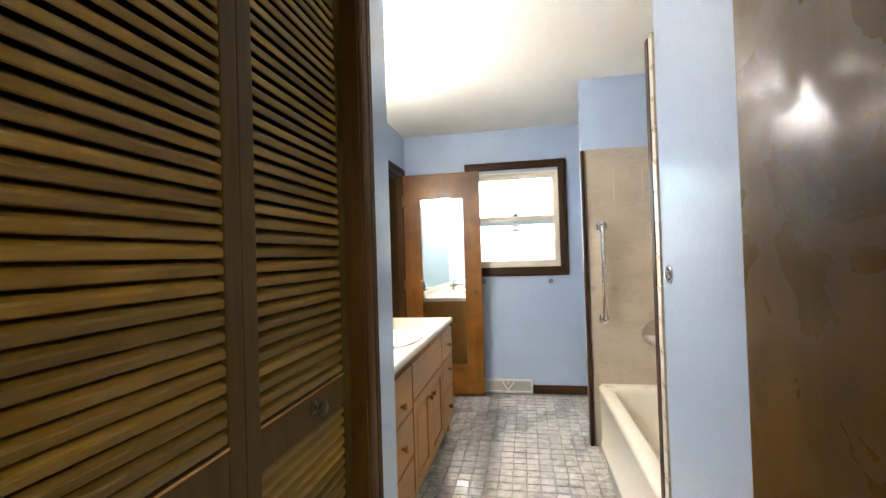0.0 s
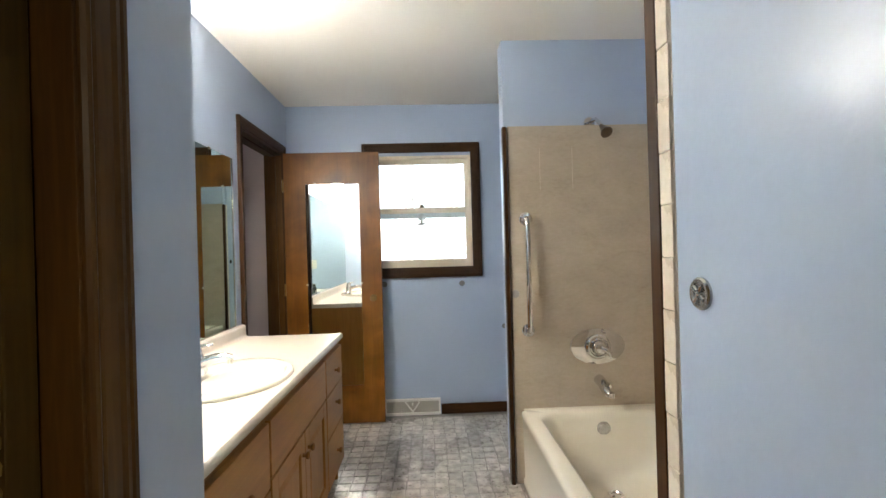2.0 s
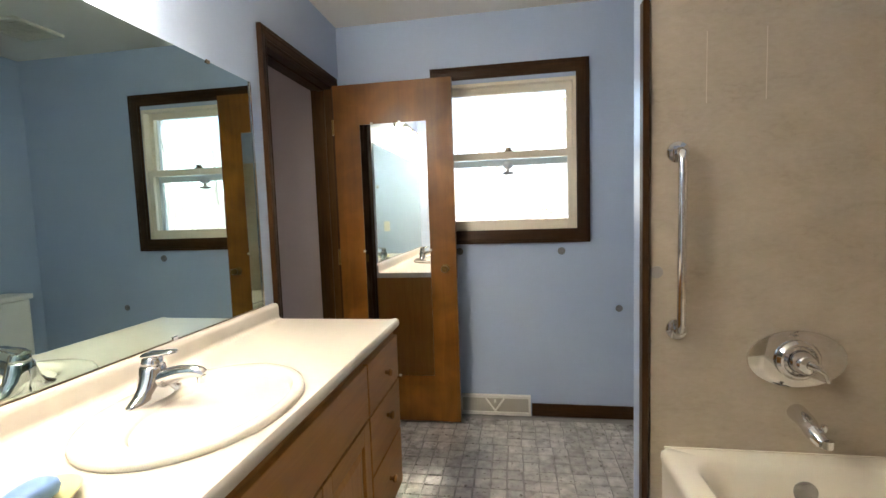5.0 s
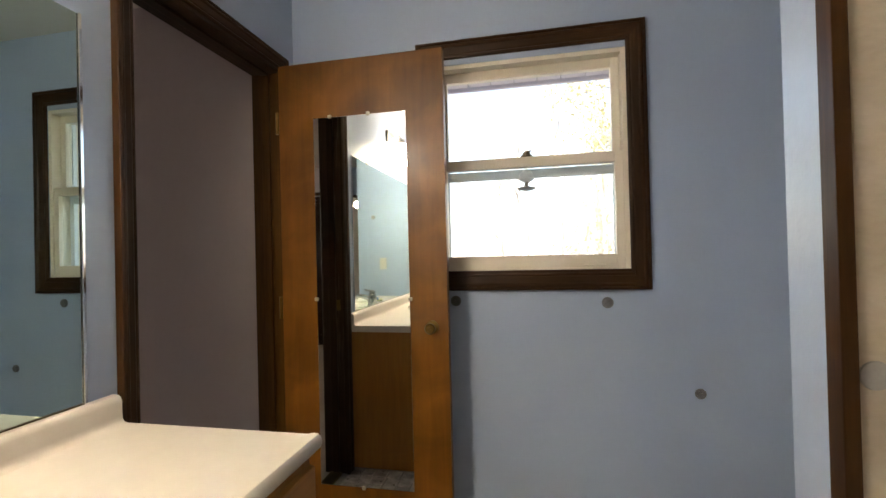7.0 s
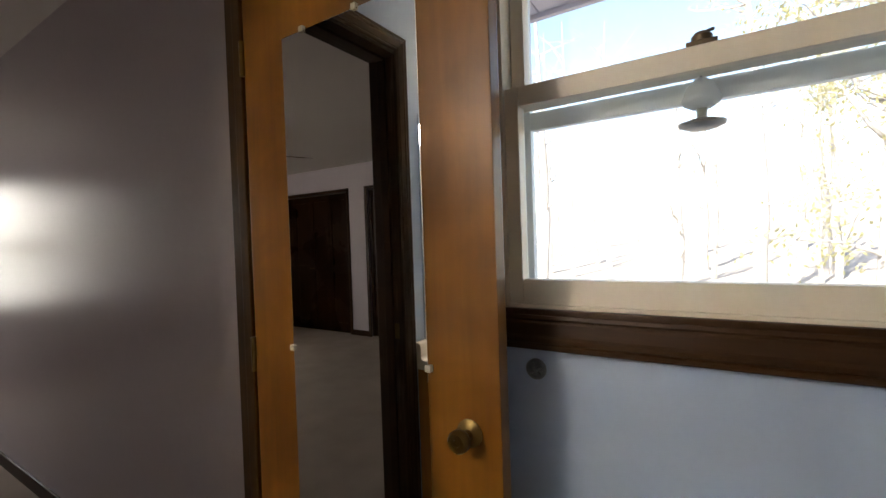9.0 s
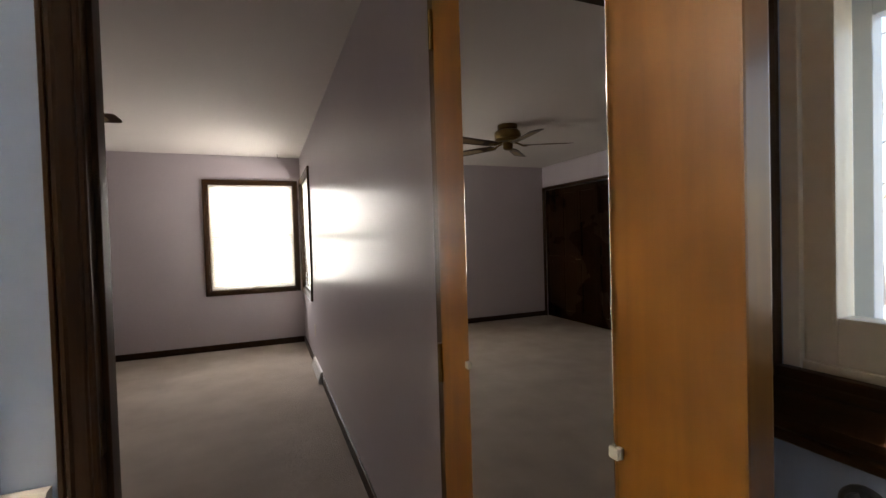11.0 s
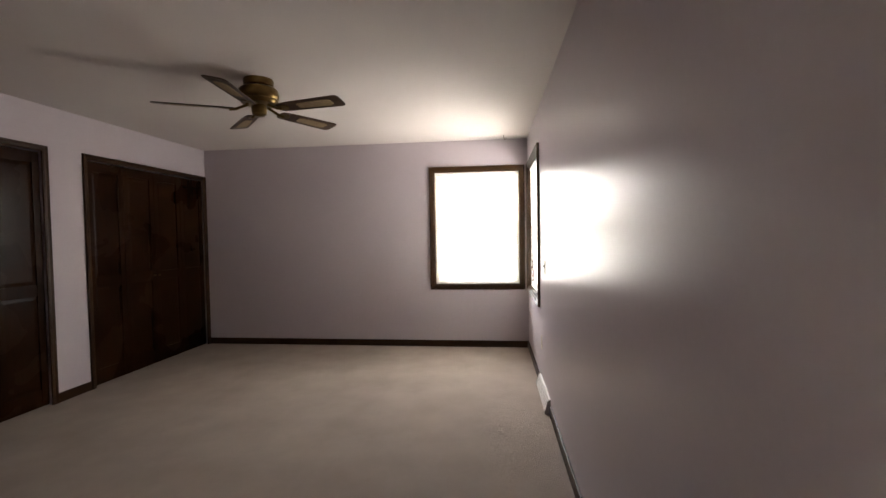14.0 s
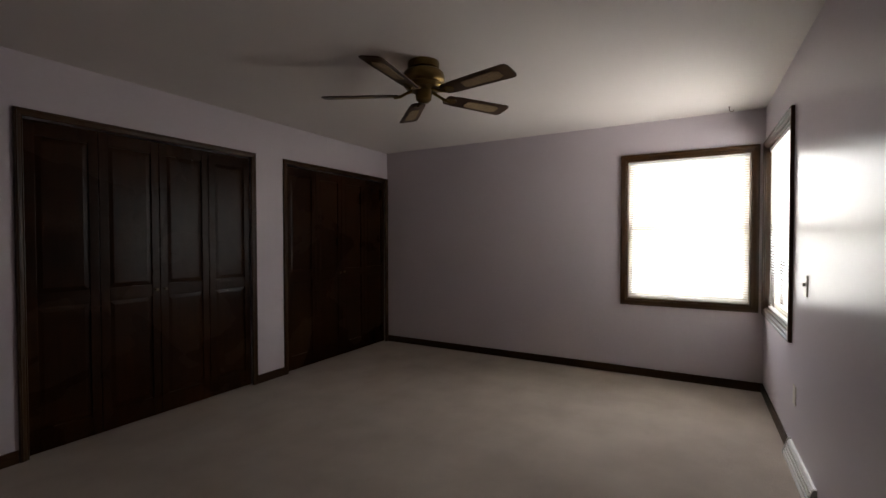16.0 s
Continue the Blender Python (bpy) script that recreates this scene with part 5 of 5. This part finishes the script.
for k in range(5):
    m = Matrix.Translation((FX, FY, H - 0.205)) @ Matrix.Rotation(radians(7 + 72 * k), 4, "Z") @ Matrix.Rotation(radians(-11), 4, "X")
    outline = [(0.160, -0.036), (0.175, -0.050), (0.25, -0.058), (0.615, -0.070), (0.637, -0.064), (0.648, -0.040), (0.648, 0.040), (0.637, 0.064), (0.615, 0.070), (0.25, 0.058), (0.175, 0.050), (0.160, 0.036)]
    bl_ob = part("blade", loft([[(x, y, z) for x, y in outline] for z in (-0.003, 0.003)]), BLADE, fan, "dark brown blade with a cane inset")
    bl_ob.matrix_basis = m
    inset = [(0.315, -0.024), (0.335, -0.034), (0.545, -0.041), (0.575, -0.026), (0.575, 0.026), (0.545, 0.041), (0.335, 0.034), (0.315, 0.024)]
    ci = part("cane_inset", loft([[(x, y, z) for x, y in inset] for z in (-0.0055, 0.0055)]), CANE, bl_ob, "pale woven cane inset")
    ci.matrix_parent_inverse = Matrix.Identity(4)
    br = bmesh.new()
    tube([(0.070, 0, 0.030), (0.11, 0, 0.014), (0.15, 0, -0.004), (0.19, 0, -0.007)], [0.010, 0.009, 0.010, 0.012], 8, br)
    loft([[(x, y, z) for x, y in ((0.155, -0.022), (0.215, -0.034), (0.240, -0.012), (0.240, 0.012), (0.215, 0.034), (0.155, 0.022))] for z in (-0.0075, -0.0033)], bm=br)
    iron = part("blade_iron", br, BRASS, fan)
    iron.matrix_basis = m

# baseboard heater and plates
heater = thing("baseboard_diffuser", (-4.58, NB, 0), "white metal baseboard air diffuser along the wall", "baseboard heater")
prof = [(0, 0.0), (-0.038, 0.0), (-0.040, 0.02), (-0.035, 0.03), (-0.018, 0.092), (-0.010, 0.102), (0, 0.104)]
part("body", loft([[(x, NB - 0.0005 + y, z) for y, z in prof] for x in (-4.905, -4.265)]), WHITE, heater)
for xx in (-4.915, -4.265):
    part("end_cap", loft([[(x, NB - 0.0005 + y * 1.12, z * 1.06) for y, z in prof] for x in (xx, xx + 0.012)]), BAR, heater, "beige end cap")
for i in range(3):
    part("slot", boxes((-4.89, -4.28, NB - 0.038 + i * 0.006, NB - 0.031 + i * 0.006, 0.034 + i * 0.021, 0.041 + i * 0.021)), BAR, heater)


def plate(name, at, axis, kind_, label, material=PLASTIC):
    p = thing(name, at, label, "wall plate")
    x, y, z = at

    def b(u0, u1, d0, d1, z0, z1):
        return (x + d0, x + d1, y + u0, y + u1, z + z0, z + z1) if axis == "x" else (x + u0, x + u1, y - d1, y - d0, z + z0, z + z1)
    part("cover", boxes(b(-0.035, 0.035, 0.0005, 0.006, -0.057, 0.057), bevel=0.002), material, p)
    if kind_ == "outlet":
        for s in (-0.02, 0.02):
            part("socket", boxes(b(-0.016, 0.016, 0.006, 0.008, s - 0.013, s + 0.013), bevel=0.0012, seg=1), material, p)
    else:
        part("toggle", boxes(b(-0.005, 0.005, 0.006, 0.018, -0.002, 0.016), bevel=0.0012, seg=1), material, p)


plate("light_switch", (-4.556, NB, 1.065), "y", "switch", "ivory light switch on the lavender wall")
plate("wall_outlet", (-4.81, NB, 0.40), "y", "outlet", "ivory wall outlet above the baseboard")
plate("wall_outlet", (WX, 2.245, 0.355), "x", "outlet", "lavender-painted wall outlet on the long bare wall", LAVENDER)
plate("wall_outlet", (WX, 3.07, 0.345), "x", "outlet", "lavender-painted wall outlet beneath the window", LAVENDER)
end_plate = thing("wall_outlet", (-0.63, 1.88, 1.14), "ivory wall outlet on the blue end wall above the worktop", "wall plate")
part("cover", boxes((-0.665, -0.595, 1.8805, 1.886, 1.083, 1.197), bevel=0.002), PLASTIC, end_plate)
for s_ in (-0.02, 0.02):
    part("socket", boxes((-0.646, -0.614, 1.886, 1.888, 1.127 + s_, 1.153 + s_), bevel=0.0012, seg=1), PLASTIC, end_plate)
wall_flange((-0.535, 1.88, 1.60), "y", 1, 0.020, GREYMETAL, "bare grey metal round mount on the blue end wall")
hook = thing("ceiling_hook", (-5.98, 4.17, H), "small dark metal plant hook in the ceiling", "hook")
part("base", turned([(0, H - 0.0005), (0.008, H - 0.0005), (0.007, H - 0.006), (0, H - 0.006)], 12, "z", (-5.98, 4.17, 0)), BRONZE, hook)
part("hook", tube([(-5.98, 4.17, H - 0.004), (-5.98, 4.17, H - 0.03), (-5.98, 4.18, H - 0.045), (-5.98, 4.195, H - 0.045), (-5.98, 4.20, H - 0.03)], 0.003, 8), BRONZE, hook, smooth=50)


# ---- outside ----
BARK = surface("grey_bark", (0.30, 0.28, 0.26), (0.46, 0.43, 0.40), 9, 0.9, 0.05, 60, 0.8, 0.02, stretch=(1, 1, 0.25))
LITTER = surface("leaf_litter", (0.29, 0.25, 0.21), (0.45, 0.40, 0.34), 2.5, 0.95, 0.03, 40, 0.6, 0.03, detail=9)
LEAF = translucent_mat("yellow_green_leaf", (0.44, 0.41, 0.22), 0.5)
SOFFIT = surface("brown_soffit_paint", (0.62, 0.56, 0.58), (0.68, 0.62, 0.64), 4, 0.6, 0.08, 100, 0.15, vary=0.06)
setting("ground", boxes((-400, 400, -400, 400, -1.1, -0.9)), LITTER, "leaf-covered wooded yard around the house", "ground")
setting("wall_foundation", boxes((WX - 0.12, 1.47, -1.28, NO - 0.03, -0.95, -0.13)), GROUT, "plain grey foundation wall", "foundation")
setting("roof", boxes((WX - 0.9, 2.4, -2.0, 5.70, H + 0.12, H + 0.24)), BARK, "low dark roof with a deep eave", "roof")
soffit = setting("eave_fascia", boxes((WX - 0.9, 2.4, 5.70, 5.73, 2.34, H + 0.24), bevel=0.003), SOFFIT, "brown painted fascia board", "fascia")
bm_board = None
for i in range(36):
    x = -3.2 + i * 0.152
    if bm_board is None:
        ob = part("plank", boxes((-0.0735, 0.0735, NO + 0.005, 5.695, 2.36, 2.378), bevel=0.004, seg=1), SOFFIT, soffit)
        bm_board = ob.data
    else:
        ob = new("plank", bm_board)
        ob.parent = soffit
    ob.matrix_basis = Matrix.Translation((x, 0, 0))


def tree(x, y, h, r, seed, leafy):
    rnd = random.Random(seed)
    t = thing("tree", (x, y, -0.9), "tall bare woodland tree in the yard" if not leafy else "woodland tree with thin yellow-green leaves", "tree", "woodland trees")
    bm = bmesh.new()
    pts, p = [], Vector((x, y, -1.0))
    for k in range(9):
        pts.append(p.copy())
        p += Vector((rnd.uniform(-0.12, 0.12), rnd.uniform(-0.12, 0.12), h / 8))
    tube(pts, [r * (1 - 0.09 * k) for k in range(9)], 10, bm)
    part("trunk", bm, BARK, t, smooth=60)
    bm, tips = bmesh.new(), []
    for k in range(22):
        i = rnd.randint(1, 7)
        a, ln = rnd.uniform(0, 6.28), rnd.uniform(0.9, 2.6)
        q, line = pts[i].lerp(pts[i + 1], rnd.random()), []
        d = Vector((math.cos(a), math.sin(a), rnd.uniform(0.1, 0.8))).normalized()
        for s in range(5):
            line.append(q.copy())
            q = q + d * ln / 4
            d = (d + Vector((rnd.uniform(-0.3, 0.3), rnd.uniform(-0.3, 0.3), rnd.uniform(-0.15, 0.25)))).normalized()
            tips.append(q.copy())
        tube(line, [r * 0.22, r * 0.17, r * 0.12, r * 0.08, r * 0.03], 6, bm)
        for s in (2, 3, 4):
            d2 = Vector((rnd.uniform(-1, 1), rnd.uniform(-1, 1), rnd.uniform(-0.2, 0.9))).normalized() * rnd.uniform(0.3, 0.8)
            e = line[s] + d2
            tube([line[s], line[s] + d2 * 0.5 + Vector((0, 0, 0.05)), e], [r * 0.08, r * 0.05, r * 0.02], 5, bm)
            tips.append(e)
    part("limbs", bm, BARK, t)
    if leafy:
        vs, fs = [], []
        for q in tips:
            for k in range(26):
                c = q + Vector((rnd.gauss(0, 0.28), rnd.gauss(0, 0.28), rnd.gauss(0, 0.22)))
                u = Vector((rnd.uniform(-1, 1), rnd.uniform(-1, 1), rnd.uniform(-1, 1))).normalized() * 0.05
                v = u.orthogonal().normalized() * 0.028
                n0 = len(vs)
                vs += [c - u, c + v, c + u, c - v]
                fs.append((n0, n0 + 1, n0 + 2, n0 + 3))
        me = bpy.data.meshes.new("crown")
        me.from_pydata(vs, [], fs)
        me.materials.append(LEAF)
        ob = new("crown", me)
        ob.parent = t
        ob.matrix_parent_inverse = t.matrix_basis.inverted()
        tagged(ob, "thin crown of yellow-green leaves", kind="stuff")


# distant woods on a rising slope
rw = random.Random(21)
bm = bmesh.new()
for k in range(150):
    x, y = rw.uniform(-40, 45), rw.uniform(24, 60)
    if k % 4 == 0:
        x, y = rw.uniform(-70, -40), rw.uniform(-20, 30)
    h, r, p = rw.uniform(9, 16), rw.uniform(0.07, 0.2), Vector((x, y, -1.0))
    line = []
    for i in range(5):
        line.append(p.copy())
        p += Vector((rw.uniform(-0.3, 0.3), rw.uniform(-0.3, 0.3), h / 4))
    tube(line, [r, r * 0.85, r * 0.65, r * 0.45, r * 0.15], 6, bm)
    for i in range(12):
        a = line[rw.randint(1, 3)].lerp(line[4], rw.random() * 0.6)
        d = Vector((rw.uniform(-1, 1), rw.uniform(-1, 1), rw.uniform(0.0, 0.9))) * rw.uniform(1.0, 2.6)
        m_ = a + d * 0.5 + Vector((0, 0, rw.uniform(-0.2, 0.3)))
        tube([a, m_, a + d], [r * 0.25, r * 0.15, r * 0.04], 4, bm)
        tube([m_, m_ + Vector((rw.uniform(-1, 1), rw.uniform(-1, 1), rw.uniform(0, 1)))], [r * 0.12, r * 0.03], 4, bm)
tagged(mesh_ob("far_woods", bm, BARK), "distant pale bare woodland trees", "woods", kind="stuff")
bank = bmesh.new()
rows_ = []
for j in range(9):
    rows_.append([(x, 22 + j * 9, -0.92 + 7.5 * (j / 8) ** 1.4 + 0.5 * noise.noise(Vector((x * 0.07, j * 0.6, 0)))) for x in range(-160, 161, 8)])
loft(rows_, False, False, False, bank)
setting("ground_bank", bank, LITTER, "leaf-covered wooded bank behind the house", "ground", 60)

rt = random.Random(5)
for k, (x, y) in enumerate(((2.1, 12.5), (0.9, 21), (4.3, 16), (-1.7, 24), (6.4, 19.5), (-5.2, 18), (3.6, 26), (-0.9, 30), (8.5, 25), (-7.0, 20), (-5.6, 9.0), (-10.5, 14))):
    tree(x, y, rt.uniform(8, 12), rt.uniform(0.12, 0.22), 100 + k, k in (0, 2, 4, 6))

# ---- mosaic floor ----
P = 0.0775
rf = random.Random(9)


def tile_mesh(w, d):
    """One slightly uneven embossed square, its corners nipped at random."""
    bm = bmesh.new()
    lo, hi = [], []
    for sx, sy in ((-1, -1), (1, -1), (1, 1), (-1, 1)):
        x, y = sx * w / 2 + rf.uniform(-0.0018, 0.0018), sy * d / 2 + rf.uniform(-0.0018, 0.0018)
        lo.append((x, y, -0.004))
        hi.append((x - sx * 0.0025, y - sy * 0.0025, rf.uniform(-0.0004, 0.0004)))
    loft([lo, hi], bm=bm)
    bmesh.ops.recalc_face_normals(bm, faces=bm.faces[:])
    me = bpy.data.meshes.new("tile")
    bm.to_mesh(me)
    bm.free()
    me.materials.append(FLOORTILE)
    return me


kinds = [tile_mesh(P - rf.uniform(0.003, 0.006), P - rf.uniform(0.003, 0.006)) for _ in range(8)]
rest_v, rest_f, count = [], [], 0
for j in range(54):
    y = 0.40 + (j + 1) * P
    right = 0.474 if y < 1.90 else 0.523 if y < 3.44 else 0.460 if y < 3.62 else 1.333
    left = -0.372 if y < 1.90 else -0.56 if y < 3.64 else -1.037
    shift = rf.uniform(-0.004, 0.004)
    for i in range(34):
        x0 = -1.04 + i * P + shift
        x1 = x0 + P
        if x1 < left + 0.012 or x0 > right - 0.012 or y > NW - 0.045:
            continue
        z = rf.uniform(-0.0006, 0.0006)
        whole = x0 > left and x1 < right
        if whole and 2.9 < y and x0 < 0.49 and count < 300:
            ob = new("tile", rf.choice(kinds))
            ob.parent = floor_bath
            ob.matrix_basis = pose((x0 + x1) / 2 + rf.uniform(-0.0012, 0.0012), y + rf.uniform(-0.0015, 0.0015), z, rf.uniform(-0.6, 0.6), rf.uniform(-0.6, 0.6), rf.uniform(-0.8, 0.8) + rf.choice((0, 90, 180, 270)))
            count += 1
        else:
            x0, x1 = max(x0, left), min(x1, right)
            w, d, n0, k = (x1 - x0) / 2 - rf.uniform(0.0018, 0.0034), P / 2 - rf.uniform(0.0018, 0.0034), len(rest_v), 0.0022
            jx, jy = (x0 + x1) / 2, y + rf.uniform(-0.0015, 0.0015)
            rest_v += [(jx - w, jy - d, z - 0.004), (jx + w, jy - d, z - 0.004), (jx + w, jy + d, z - 0.004), (jx - w, jy + d, z - 0.004),
                       (jx - w + k, jy - d + k, z), (jx + w - k, jy - d + k, z), (jx + w - k, jy + d - k, z), (jx - w + k, jy + d - k, z)]
            rest_f += [tuple(n0 + q for q in f) for f in ((4, 5, 6, 7), (0, 1, 5, 4), (1, 2, 6, 5), (2, 3, 7, 6), (3, 0, 4, 7))]
me = bpy.data.meshes.new("tiles")
me.from_pydata(rest_v, [], rest_f)
me.materials.append(FLOORTILE)
ob = new("tiles", me)
ob.parent = floor_bath
tagged(ob, "further mosaic tiles of the grey floor", kind="stuff")
